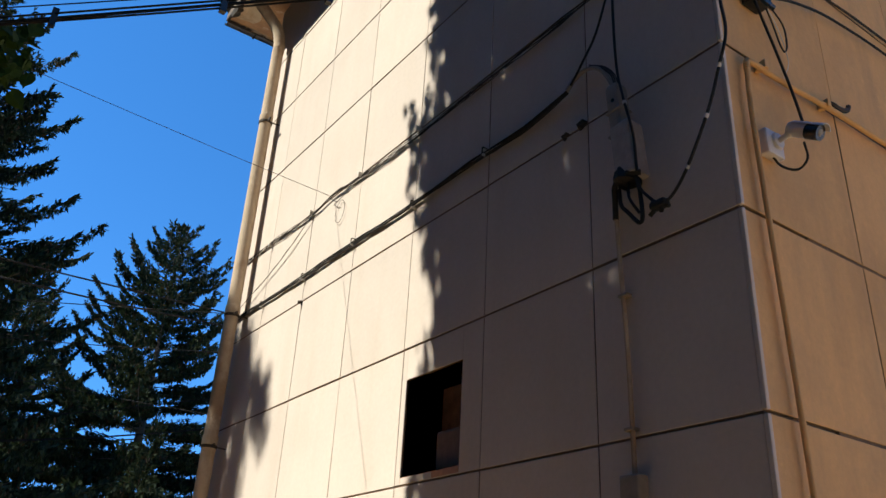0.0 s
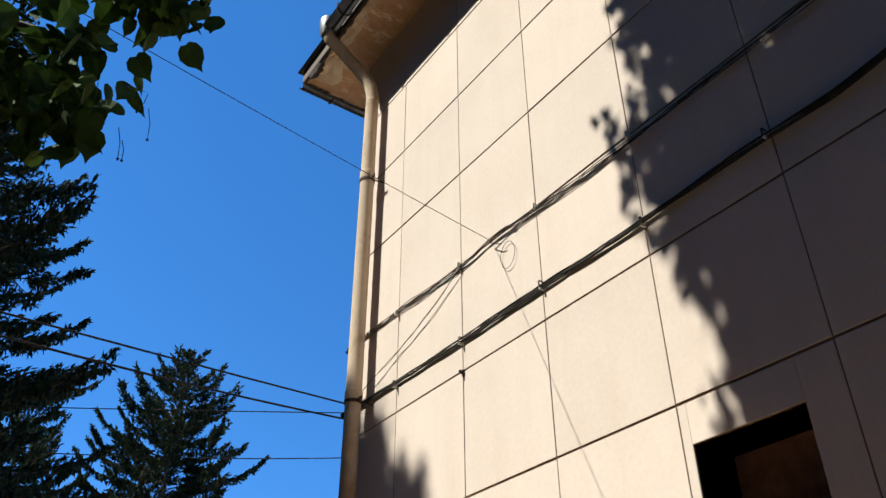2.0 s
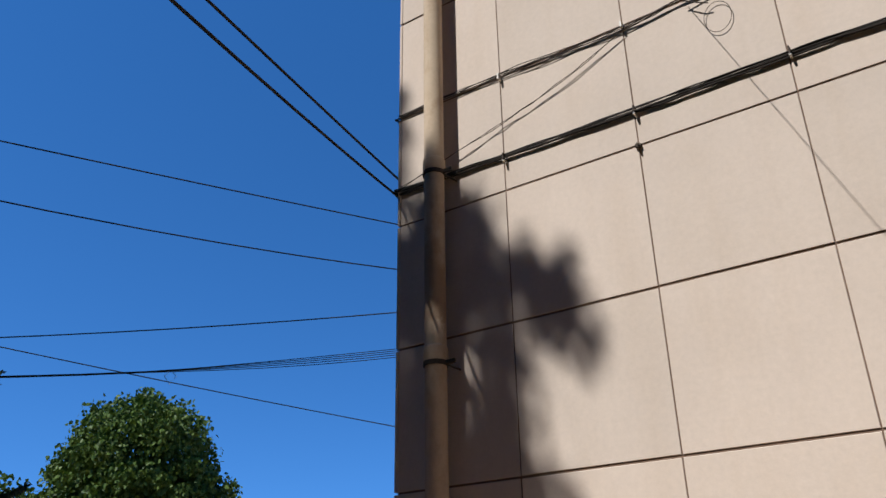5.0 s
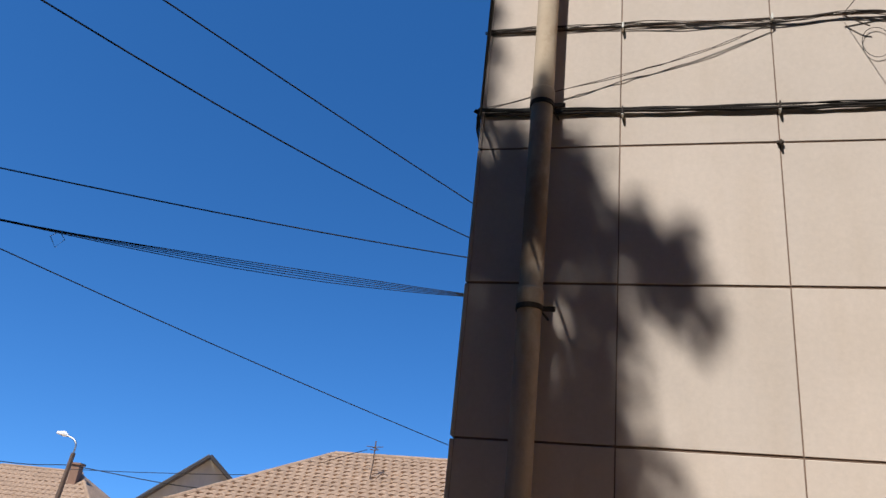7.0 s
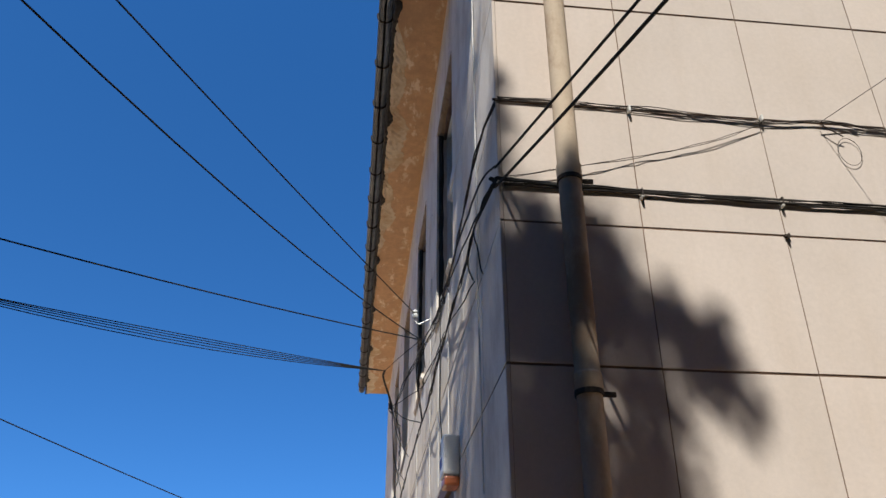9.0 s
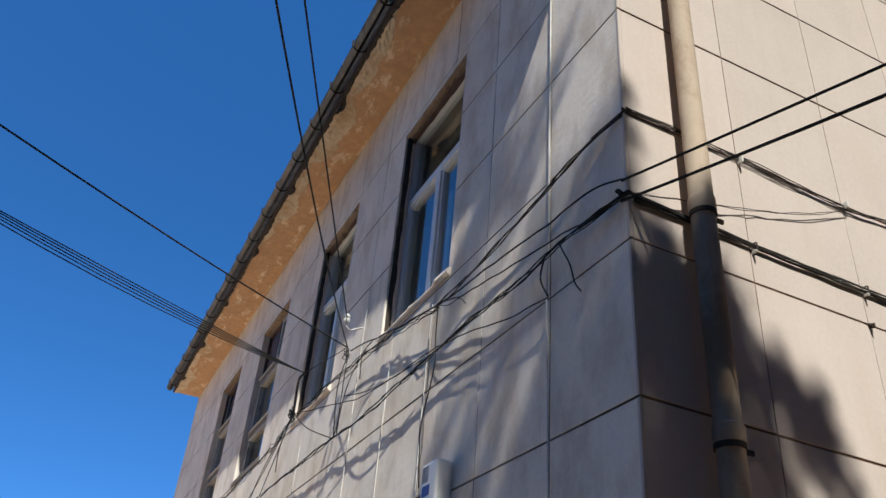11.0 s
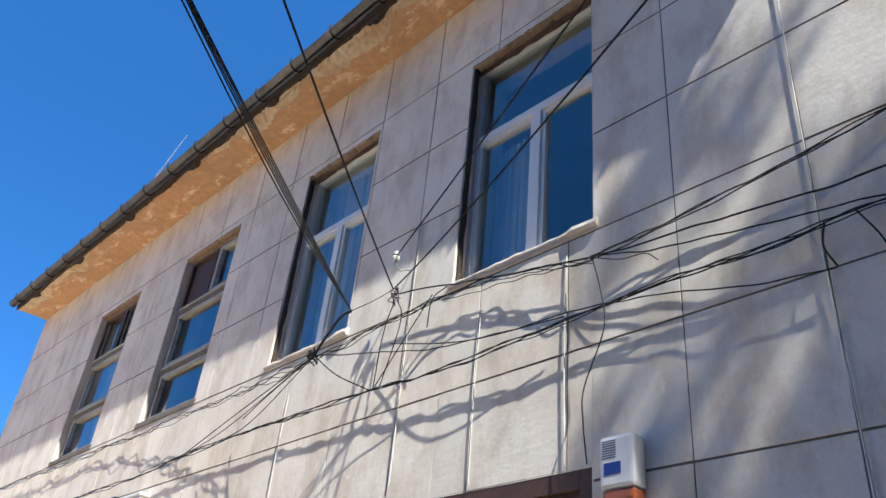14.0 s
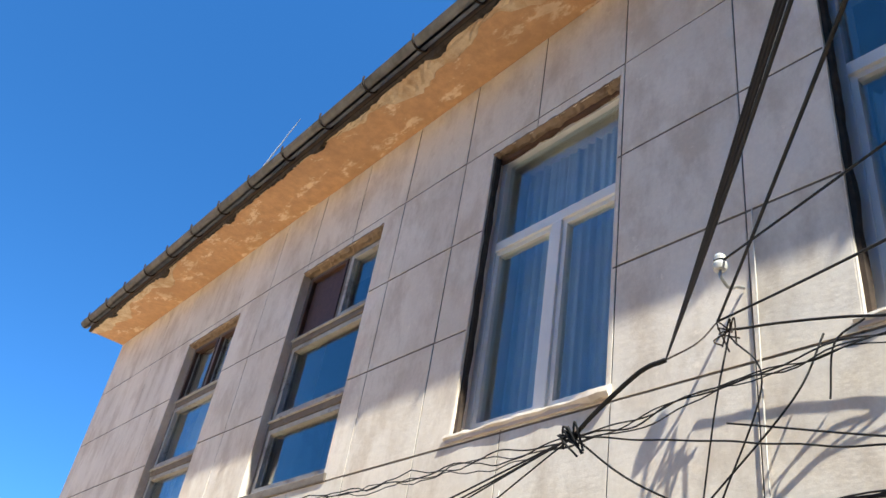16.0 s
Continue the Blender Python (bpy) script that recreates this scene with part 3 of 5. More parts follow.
def old_window(a, b, dark, name, label):
    """Weathered wooden window: two small lights on top, two wide lights below."""
    w, h = b - a, HEAD - SILL
    win = thing(name, (0.115, a, SILL), label, "window", kind="structure")
    X0, X1 = -0.04, 0.04

    def put(nm, bm, mat, lab="", parent=win):
        return part(nm, bm, mat, parent, lab)
    fr = 0.045
    z1, z2 = h * 0.30, h * 0.66
    put("window_frame", boxes(((X0, 0, 0), (X1, fr, h)), ((X0, w - fr, 0), (X1, w, h)), ((X0, fr, h - fr), (X1, w - fr, h)), ((X0, fr, 0), (X1, w - fr, fr)), bevel=0.006), OLDWOOD, "flaking wooden frame")
    for z in (z1, z2):
        put("rail", boxes(((X0 - 0.015, fr, z - 0.036), (X1, w - fr, z + 0.036)), bevel=0.008), OLDWOOD)
        put("drip_bar", boxes(((X0 - 0.034, fr - 0.01, z + 0.012), (X0 - 0.012, w - fr + 0.01, z + 0.028)), bevel=0.005), OLDSASH, "pale flaking drip bar")
    m = w * 0.46
    put("mullion", boxes(((X0, m - 0.022, z2 + 0.036), (X1, m + 0.022, h - fr)), bevel=0.006), OLDWOOD)
    lights = [(fr, w - fr, fr, z1 - 0.036), (fr, w - fr, z1 + 0.036, z2 - 0.036), (fr, m - 0.022, z2 + 0.036, h - fr), (m + 0.022, w - fr, z2 + 0.036, h - fr)]
    for i, (y0, y1, c0, c1) in enumerate(lights):
        s, g = 0.040, 0.006
        y0, y1, c0, c1 = y0 + g, y1 - g, c0 + g, c1 - g
        blind = dark and i == 3
        top = i > 1 and not dark
        paint = BROWN if blind or top else OLDSASH
        A0, A1 = X0 - 0.006, X1 - 0.02
        s = 0.024 if blind or top else s
        sash = put("sash", boxes(((A0, y0, c0), (A1, y0 + s, c1)), ((A0, y1 - s, c0), (A1, y1, c1)),
                                 ((A0, y0 + s, c1 - s), (A1, y1 - s, c1)), ((A0, y0 + s, c0), (A1, y1 - s, c0 + s)), bevel=0.004), paint, "brown sash" if paint is BROWN else "sash with flaking white paint")
        if blind:
            put("panel", boxes(((-0.012, y0 + s, c0 + s), (0.008, y1 - s, c1 - s)), bevel=0.003), BROWN, "brown blind panel", sash)
        else:
            put("putty", boxes(((-0.012, y0 + s, c0 + s), (-0.001, y0 + s + 0.008, c1 - s)), ((-0.012, y1 - s - 0.008, c0 + s), (-0.001, y1 - s, c1 - s)),
                               ((-0.012, y0 + s + 0.008, c0 + s), (-0.001, y1 - s - 0.008, c0 + s + 0.008))), OLDSASH, "", sash)
            pane = put("pane", boxes(((0.0, y0 + s, c0 + s), (0.005, y1 - s, c1 - s))), GLASS, "", sash)
            pane.visible_shadow = False
    put("window_sill", boxes(((-0.128, -0.03, -0.05), (-0.04, w + 0.03, 0.010)), bevel=0.010), OLDWOOD, "worn grey sill")
    crumbled_head(put, w, h, 0.115, int(a * 10))
    return win


modern_window(*WIN[0], 0.47, "window_1", "white plastic window with three lights in a deep plaster opening")
modern_window(*WIN[1], 0.47, "window_2", "white plastic window with a pale curtain behind")
old_window(*WIN[2], True, "window_3", "weathered wooden window with a brown blind panel")
old_window(*WIN[3], False, "window_4", "weathered wooden window with four lights")
curtain(WIN[1][0] + 0.03, WIN[1][1] - 0.03, SILL + 0.02, HEAD, 0.31, 14, "pale gathered curtain hung behind the window")
curtain(WIN[0][1] - 0.42, WIN[0][1] - 0.04, SILL + 0.02, HEAD - 0.7, 0.31, 6, "pale gathered curtain drawn to one side")
# cloth added so these panes look as bright as with sky mirrored
curtain(WIN[3][0] + 0.03, WIN[3][1] - 0.03, SILL + 0.02, HEAD, 0.31, 12, "pale cloth behind the old window in place of reflected sky")
lampt = thing("ceiling_lamp", (1.95, 2.48, 6.59), "lit fluorescent tube lamp on the room ceiling", "lamp")
part("housing", boxes(((-0.47, -0.06, 0.03), (0.47, 0.06, 0.08)), ((-0.01, -0.01, 0.08), (0.01, 0.01, 0.43))), WHITE, lampt)
for y in (-0.035, 0.035):
    part("tube", tubes([(-0.45, y, 0.012), (0.45, y, 0.012)], r=0.010, n=8), tube_light, lampt, "lit white tube")

# ---- street door ----
a, b, c, d = DOOR
door = thing("door_1", (0.052, a, 0), "brown wooden street door in a deep opening", "door", kind="structure")
part("door_frame", boxes(((-0.05, 0, 0), (0.05, 0.08, d)), ((-0.05, b - a - 0.08, 0), (0.05, b - a, d)), ((-0.05, 0.08, d - 0.1), (0.05, b - a - 0.08, d)), bevel=0.004), BROWN, door)
part("door_leaf", boxes(((-0.02, 0.08, 0.02), (0.02, b - a - 0.08, d - 0.1)), bevel=0.004), BROWN, door)
part("door_handle", tubes([(-0.02, 0.16, 1.05), (-0.07, 0.16, 1.05), (-0.07, 0.28, 1.05)], r=0.009), METAL, door, "metal handle")

# ---- cables on the end wall ----
rng = random.Random(7)


def cable(name, pts, r, mat, label, group="", steps=6, n=6, wob=0.0, sway=0.0):
    if sway:
        return tagged(part(name, tubes(strung(pts, sway), r=r, n=n), mat, None, "", True), label, "cable", group)
    run = smooth_run(pts, steps) if len(pts) > 2 else [Vector(p) for p in pts]
    if wob:
        run = [run[0]] + wobble(run[1:-1], wob, rng) + [run[-1]]
    return tagged(part(name, tubes(run, r=r, n=n), mat, None, "", True), label, "cable", group)


def strung(pts, amp, step=0.032):
    """A loosely strung run: small irregular waves up, down and off the wall."""
    run = smooth_run(pts, 24)
    out, left = [run[0]], 0.0
    for u, v in zip(run, run[1:]):
        left += (v - u).length
        if left >= step:
            out.append(v)
            left = 0.0
    if (out[-1] - run[-1]).length > 1e-4:
        out.append(run[-1])
    ph = [rng.uniform(0, 6.28) for _ in range(6)]
    k = [rng.uniform(0.8, 1.25) for _ in range(6)]
    d, res = 0.0, [out[0]]
    for u, v in zip(out, out[1:]):
        d += (v - u).length
        a = 0.6 * math.sin(d * 5.2 * k[0] + ph[0]) + 0.6 * math.sin(d * 14.0 * k[1] + ph[1]) + 0.32 * math.sin(d * 29.0 * k[2] + ph[2])
        b = math.sin(d * 3.7 * k[3] + ph[3]) + 0.6 * math.sin(d * 11.0 * k[4] + ph[4]) + 0.35 * math.sin(d * 23.0 * k[5] + ph[5])
        res.append(v + Vector((amp * 0.6 * a, 0, amp * b)))
    return res


def bundle(name, pts, strands, r, spread, mat, label, group="", wob=0.004, drop=0.0, sway=0.0):
    """Several strands along one run; each strand is a part."""
    base = thing(name, pts[0], label, "cable", group)
    o = Vector(pts[0])
    for s in range(strands):
        dy, dz = rng.uniform(-spread, spread), rng.uniform(-spread, spread)
        q = [Vector(p) - o + Vector((dy * 0.3, dy * 0.3, dz)) for p in pts]
        run = smooth_run(q, 6) if len(q) > 2 else q
        run = [run[0]] + wobble(run[1:-1], wob, rng) + [run[-1]]
        if sway:
            run = strung(q, sway)
        elif drop:
            m = rng.uniform(0, drop)
            run = [v - Vector((0, 0, m * abs(math.sin(i * 0.55 + s)))) for i, v in enumerate(run)]
        part("strand", tubes(run, r=r * rng.uniform(0.8, 1.2), n=5), mat, base, "", True)
    return base


END = "cables along the end wall"
bundle("cable_bundle", [(0.02, -0.014, 3.70), (0.337, -0.013, 3.705), (0.69, -0.013, 3.695), (1.385, -0.013, 3.685), (2.08, -0.013, 3.687), (2.765, -0.013, 3.678), (3.25, -0.013, 3.69), (3.765, -0.014, 3.685), (4.05, -0.024, 3.715)],
       7, 0.0041, 0.0135, DUSTYCAB, "thick black cable bundle clipped along the end wall", END, sway=0.004)
bundle("cable_bundle", [(0.005, -0.014, 4.205), (0.68, -0.014, 4.20), (1.375, -0.014, 4.165), (1.694, -0.02, 4.19), (2.08, -0.014, 4.165), (2.76, -0.014, 4.14), (3.32, -0.014, 4.15), (4.11, -0.014, 4.16), (4.39, -0.02, 4.15), (4.6, -0.02, 4.17), (4.83, -0.03, 4.19)],
       7, 0.0021, 0.013, BROWNCAB, "loose bundle of thin dusty cables along the end wall", END, sway=0.007)
for k in range(2):
    cable("cable", [(0.03, -0.02, 3.72 + 0.012 * k), (0.35, -0.03, 3.80), (0.68, -0.02, 3.885 + 0.01 * k), (1.05, -0.022, 4.01 - 0.012 * k), (1.38, -0.022, 4.15)], 0.002, BROWNCAB, "thin slack cable rising along the end wall", END, 6, 5, 0.003)
# round the street corner
for k in range(3):
    cable("cable", [(-0.05, 0.3, 3.695 + 0.008 * k), (-0.022, 0.03, 3.70 + 0.012 * k), (-0.012, -0.014, 3.71 + 0.009 * k), (0.03, -0.02, 3.71 + 0.006 * k), (0.4, -0.02, 3.69 + 0.006 * k)], 0.0042, BLACK, "black cable wrapped round the street corner", END)
for k in range(2):
    cable("cable", [(-0.04, 0.2, 4.155 + 0.01 * k), (-0.008, 0.0, 4.185 + 0.01 * k), (0.004, -0.01, 4.195 + 0.01 * k), (0.3, -0.016, 4.2 + 0.01 * k)], 0.003, BROWNCAB, "thin dusty cable bent round the street corner", END)
# clips
for x, z in ((0.685, 3.68), (1.385, 3.678), (2.08, 3.69), (2.77, 3.67), (3.43, 3.7)):
    clip = tagged(part("cable_clip", boxes(((x - 0.005, -0.034, z - 0.026), (x + 0.005, 0.002, z - 0.013)), bevel=0.003), WHITECAB), "small pale cable clip nailed to the wall", "clip", "clips of the thick cable")
    part("strap", boxes(((x - 0.004, -0.036, z - 0.018), (x + 0.004, -0.031, z + 0.022)), bevel=0.0015), BROWNCAB, clip, "dark strap over the cables")
    part("nail", tubes([(x, -0.0, z + 0.024), (x, -0.03, z + 0.024)], r=0.0035, n=6), BAND, clip, "rusty nail")
for x in (0.68, 1.38, 2.08, 2.77):
    bm = boxes(((x - 0.005, -0.036, 4.17), (x + 0.005, 0.002, 4.205)), bevel=0.002)
    tagged(part("cable_clip", bm, WHITECAB), "small pale cable clip nailed to the wall", "clip", "clips of the thin cables")
# bracket nubs at joint crossings
for x, z in ((1.377, 3.495),):
    tagged(part("wall_hook", boxes(((x - 0.014, -0.018, z - 0.007), (x + 0.014, 0.004, z + 0.007)), ((x - 0.004, -0.03, z - 0.018), (x + 0.005, -0.012, z + 0.006)), bevel=0.003), BAND), "rusty hook stub driven into the plaster", "hook", "rusty hooks")
# hanging coil at the knot
bm = bmesh.new()
ring = [(1.825 + 0.062 * math.cos(i * math.tau / 20), -0.012, 4.02 + 0.085 * math.sin(i * math.tau / 20)) for i in range(21)]
tube(bm, ring, 0.0017, 5)
tube(bm, smooth_run([(1.70, -0.03, 4.165), (1.76, -0.035, 4.12), (1.80, -0.03, 4.10)]), 0.0032, 5)
tube(bm, smooth_run([(1.69, -0.03, 4.165), (1.76, -0.035, 4.185), (1.84, -0.03, 4.19), (1.9, -0.03, 4.175)]), 0.0032, 5)
tagged(part("cable_coil", bm, BROWNCAB, None, "", True), "small coil of spare wire hanging from the cables", "cable")


def aerial(start, way, length, rise, r, mat, label, strands=1, spread=0.0, group="wires through the air", ties=(), apart=5.0, fan=None):
    """Wire from a wall out to a far pole: it leaves along way and rises again by the far end."""
    p, u = Vector(start), Vector(way).normalized()
    c = (rise - u.z * length) / length ** 2
    base = thing("aerial_wire", start, label, "wire", group)
    for s in range(strands):
        o = Vector((rng.uniform(-spread, spread), rng.uniform(-spread, spread), rng.uniform(-spread, spread)))
        pts = []
        for i in range(41):
            d = length * (i / 40) ** 1.5
            f = min(1.6, (d / apart) ** (1.6 if apart > 2 else 0.8)) * (1 + 0.5 * math.sin(d * 0.9 + s))
            opened = (s - (strands - 1) / 2) * fan[1] * math.sin(min(d / fan[0], 1) * math.pi) if fan else 0.0
            pts.append(u * d + Vector((0, 0, c * d * d)) + o * f + Vector((0, 0, opened)))
        part("strand", tubes(pts, r=r, n=5), mat, base, "", True)
    for d in ties:
        q = u * d + Vector((0, 0, c * d * d))
        part("tie", boxes((q - Vector((0.012, 0.012, 0.05)), q + Vector((0.012, 0.012, 0.035)))), DARK, base, "small dark hanger clip")
    return base


ANCHOR = (4.69, -0.33, 3.79)
aerial(ANCHOR, (-0.6403, -0.7608, -0.1064), 20, 0.77, 0.0046, BLACK, "black cable bundle leaving the end wall towards a pole", 4, 0.024, ties=(1.14, 1.56, 2.25), apart=1.4)
aerial((4.69, -0.33, 3.81), (-0.6403, -0.7608, -0.09), 20, 1.3, 0.003, BLACK, "thin steel wire above the cable bundle")
aerial((1.694, -0.025, 4.185), (0.2401, -0.9645, -0.1095), 26, 0.99, 0.0019, BROWNCAB, "thin wire strung from the cable knot")
aerial((-0.012, 0.026, 3.809), (0.2282, -0.9671, -0.1121), 26, -0.92, 0.0065, BLACK, "black wire leaving the building corner")
aerial((-0.015, 0.032, 3.70), (0.2245, -0.9643, -0.1406), 26, 5.02, 0.007, BLACK, "black twisted wire leaving the building corner", 2, 0.012)
K1, K2, INS = (-0.394, 3.478, 4.062), (-0.088, 3.47, 4.361), (-0.146, 3.411, 4.58)
street_bundle = aerial(K1, (-0.7192, -0.6672, -0.1939), 24, 3.24, 0.0034, BLACK, "bundle of black wires reaching the street wall", 5, 0.012, fan=(3.9, 0.018))
hk = Vector((-0.7193, -0.6676, -0.1924)).normalized() * 3.75 + Vector((0, 0, 0.19))
part("hanger", tubes([hk, hk + Vector((0.035, 0.03, -0.05)), hk + Vector((0.0, 0.0, -0.12)), hk + Vector((-0.035, -0.03, -0.05)), hk], r=0.003, n=5), METAL, street_bundle, "bent wire hanger")
aerial(K2, (-0.7309, -0.6621, -0.1656), 24, 0.61, 0.0055, BLACK, "single black wire reaching the street wall")
aerial(INS, (-0.3881, -0.9176, -0.0855), 26, -0.38, 0.005, BLACK, "thin black wire held by the insulator")
aerial(K2, (-0.3895, -0.9024, -0.1844), 26, 5.89, 0.005, BLACK, "thin black wire tied below the insulator")
aerial((-0.02, 12.6, 3.565), (-0.4991, -0.8655, 0.0422), 34, 4.21, 0.007, BLACK, "far black wire crossing the street")

# the bundle's tail: along the end wall, round the corner and down to a joint on the yard wall
for dz, lift in ((0.0, 0.0), (0.014, 0.05), (-0.012, 0.015)):
    cable("cable", [ANCHOR, (4.735, -0.24, 3.825 + dz + lift), (4.79, -0.12, 3.868 + dz + lift), (W + 0.022, -0.02, 3.875 + dz), (W + 0.05, 0.1, 3.835 + dz), (W + 0.055, 0.21, 3.80 + dz)], 0.0062, BLACK, "black cable turning round the wall corner", END)
cable("cable", [(W + 0.055, 0.21, 3.80), (W + 0.045, 0.5, 3.94), (W + 0.03, 0.9, 4.05), (W + 0.03, 1.6, 4.08), (W + 0.03, 3.6, 4.03)], 0.006, BLACK, "black cable strung along the yard wall", END)
bm = boxes(((W, 0.165, 3.765), (W + 0.075, 0.265, 3.83)), bevel=0.014)
tube(bm, [(W + 0.04, 0.13, 3.81), (W + 0.05, 0.31, 3.80)], [0.02, 0.012], 8)
tagged(part("junction_box", bm, DARK), "small dark cable joint box on the yard wall", "box")
bm = tubes([Vector(ANCHOR) - Vector((0.02, 0.03, 0.005)), Vector(ANCHOR) + Vector((0.02, 0.03, 0.012))], r=0.016, n=8)
tagged(part("cable_joint", bm, BROWNCAB), "dark taped splice on the hanging cable bundle", "cable")


def rel(o, bm):
    bmesh.ops.transform(bm, matrix=Matrix.Translation([-v for v in o]), verts=bm.verts)
    return bm


# ---- boxes and conduit on the end wall ----
o = (4.38, -0.06, 3.06)
mb = thing("meter_box", o, "grey plastic cable box with torn dark sleeve on the end wall", "box")
TIP = Matrix.Rotation(radians(-5), 3, "Y")


def boxpart(name, bm, mat, label="", smooth=False):
    bmesh.ops.rotate(bm, verts=bm.verts, cent=(4.39, 0, 3.3), matrix=TIP)
    return part(name, rel(o, bm), mat, mb, label, smooth)


boxpart("duct", boxes(((4.333, -0.07, 3.27), (4.402, 0.0, 3.565)), bevel=0.02), GREYBOX, "upper grey duct")
boxpart("body", boxes(((4.35, -0.092, 3.075), (4.45, 0.0, 3.33)), bevel=0.014), DULLGREY, "grey lower housing")
for z in (3.30, 3.42):
    boxpart("strap", boxes(((4.328, -0.076, z), (4.408, 0.0, z + 0.008)), bevel=0.002), GREYBOX)
boxpart("screw", tubes([(4.375, -0.072, 3.47), (4.375, -0.076, 3.47)], r=0.008, n=8), DARK)
bm = bmesh.new()
tube(bm, [(4.392, -0.045, 3.12), (4.395, -0.05, 3.07), (4.375, -0.05, 3.045)], [0.05, 0.058, 0.03], 9)
tube(bm, smooth_run([(4.47, -0.06, 3.08), (4.42, -0.085, 3.085), (4.35, -0.07, 3.07), (4.318, -0.04, 3.03), (4.306, -0.03, 2.95)]), 0.012, 7)
tube(bm, smooth_run([(4.445, -0.06, 3.08), (4.47, -0.07, 2.99), (4.475, -0.07, 2.88), (4.455, -0.07, 2.865), (4.41, -0.075, 2.925), (4.375, -0.07, 2.97), (4.36, -0.06, 3.05)], 4), 0.0085, 6)
tube(bm, smooth_run([(4.41, -0.06, 3.06), (4.425, -0.08, 2.98), (4.465, -0.075, 2.90)], 4), 0.006, 6)
part("sleeve", rel(o, bm), BLACK, mb, "torn dark sleeve")
con = thing("conduit", (4.32, -0.02, 1.97), "thin painted conduit running down the end wall to a small box", "conduit")
part("tube", rel((4.32, -0.02, 1.97), tubes(smooth_run([(4.306, -0.026, 3.08), (4.306, -0.022, 2.88), (4.325, -0.02, 2.39), (4.33, -0.02, 1.96)], 4), r=0.0095, n=8)), PIPE, con)
part("switch_box", rel((4.32, -0.02, 1.97), boxes(((4.288, -0.055, 1.84), (4.372, 0.0, 1.968)), bevel=0.008)), GREYBOX, con, "small grey box")
for z in (2.62, 2.12):
    part("clip", rel((4.32, -0.02, 1.97), boxes(((4.30, -0.034, z), (4.345, 0.0, z + 0.012)), bevel=0.003)), GREYBOX, con)
cable("conduit_bend", [(4.05, -0.03, 3.715), (4.10, -0.03, 3.75), (4.17, -0.03, 3.762), (4.255, -0.035, 3.715), (4.32, -0.04, 3.61), (4.35, -0.04, 3.52)], 0.011, GREYBOX, "bent grey conduit leading into the cable box", END)
for k in range(3):
    cable("cable", [(4.20, -0.035, 3.755 + 0.006 * k), (4.275 + 0.008 * k, -0.04, 3.70), (4.335 + 0.008 * k, -0.045, 3.62), (4.355 + 0.01 * k, -0.05, 3.54)], 0.0035, BROWNCAB, "thin grey cable entering the cable box", END)
cable("cable", [(4.39, -0.055, 4.15), (4.36, -0.055, 4.11), (4.26, -0.05, 3.90), (4.17, -0.05, 3.79), (4.085, -0.04, 3.72)], 0.0055, BLACK, "black cable hanging between the bundles", END)
cable("cable", [(4.39, -0.055, 4.145), (4.375, -0.06, 4.0), (4.378, -0.06, 3.65), (4.42, -0.075, 3.44), (4.466, -0.085, 3.25), (4.475, -0.085, 3.07)], 0.006, BLACK, "black cable dropping to the cable box", END)
cable("cable", [(W + 0.03, 0.0, 3.865), (4.895, -0.05, 3.74), (4.911, -0.08, 3.60), (4.917, -0.08, 3.45), (4.874, -0.08, 3.326), (4.804, -0.08, 3.159), (4.677, -0.08, 2.955), (4.582, -0.08, 2.89), (4.50, -0.08, 2.965), (4.46, -0.07, 3.04)], 0.0062, BLACK, "black cable looping from the wall corner to the box", END)
for c, a in (((4.874, -0.08, 3.326), (0.008, 0, 0.02)), ((4.80, -0.08, 3.15), (0.012, 0, 0.02)), ((4.70, -0.08, 2.985), (0.012, 0, 0.015)), ((4.425, -0.075, 3.42), (0.006, 0, -0.02))):
    c, a = Vector(c), Vector(a)
    tagged(part("cable_tie", tubes([c - a * 0.35, c + a * 0.35], r=0.009, n=7), DULLWHITE), "pale tape wound round the black cable", "tie", "tape ties")
bm = boxes(((4.53, -0.10, 2.875), (4.60, -0.06, 2.905)), bevel=0.010)
for k in range(5):
    tube(bm, [(4.565, -0.08, 2.89), (4.565 + rng.uniform(-0.05, 0.05), -0.08 + rng.uniform(-0.02, 0.01), 2.885 + rng.uniform(-0.03, 0.03))], 0.009, 6)
tagged(part("cable_joint", bm, BLACK), "taped black cable joint", "cable")
# rusty lumps on the joint beside the conduit
for x, z, k in ((4.125, 3.496, 0.022), (4.021, 3.488, 0.017)):
    bm = bmesh.new()
    tube(bm, [(x - k, -0.004, z - k * 0.4), (x - k * 0.3, -0.02, z - k * 0.1), (x + k * 0.5, -0.018, z + k * 0.4), (x + k, -0.004, z + k * 0.3)], [k * 0.3, k * 0.9, k * 0.8, k * 0.3], 7)
    tagged(part("wall_hook", bm, BAND), "rusty anchor lump in the wall joint", "hook", "rusty hooks")

# ---- yard wall ----
yo = (W + 0.03, 0.1, 0)
yp = thing("gas_pipe", yo, "thin ochre painted pipe bent along the yard wall", "pipe")
part("riser", rel(yo, tubes(smooth_run([(W + 0.03, 0.14, 0.01), (W + 0.03, 0.133, 1.86), (W + 0.03, 0.1, 2.80), (W + 0.03, 0.088, 3.19), (W + 0.03, 0.095, 3.40)], 4), r=0.0105, n=10)), WALL_C, yp, "", True)
part("run", rel(yo, tubes(smooth_run([(W + 0.03, 0.095, 3.40), (W + 0.03, 0.10, 3.435), (W + 0.03, 0.135, 3.447), (W + 0.03, 0.35, 3.452), (W + 0.03, 1.07, 3.482), (W + 0.03, 4.1, 3.49)], 4), r=0.0125, n=10)), WALL_C, yp, "", True)
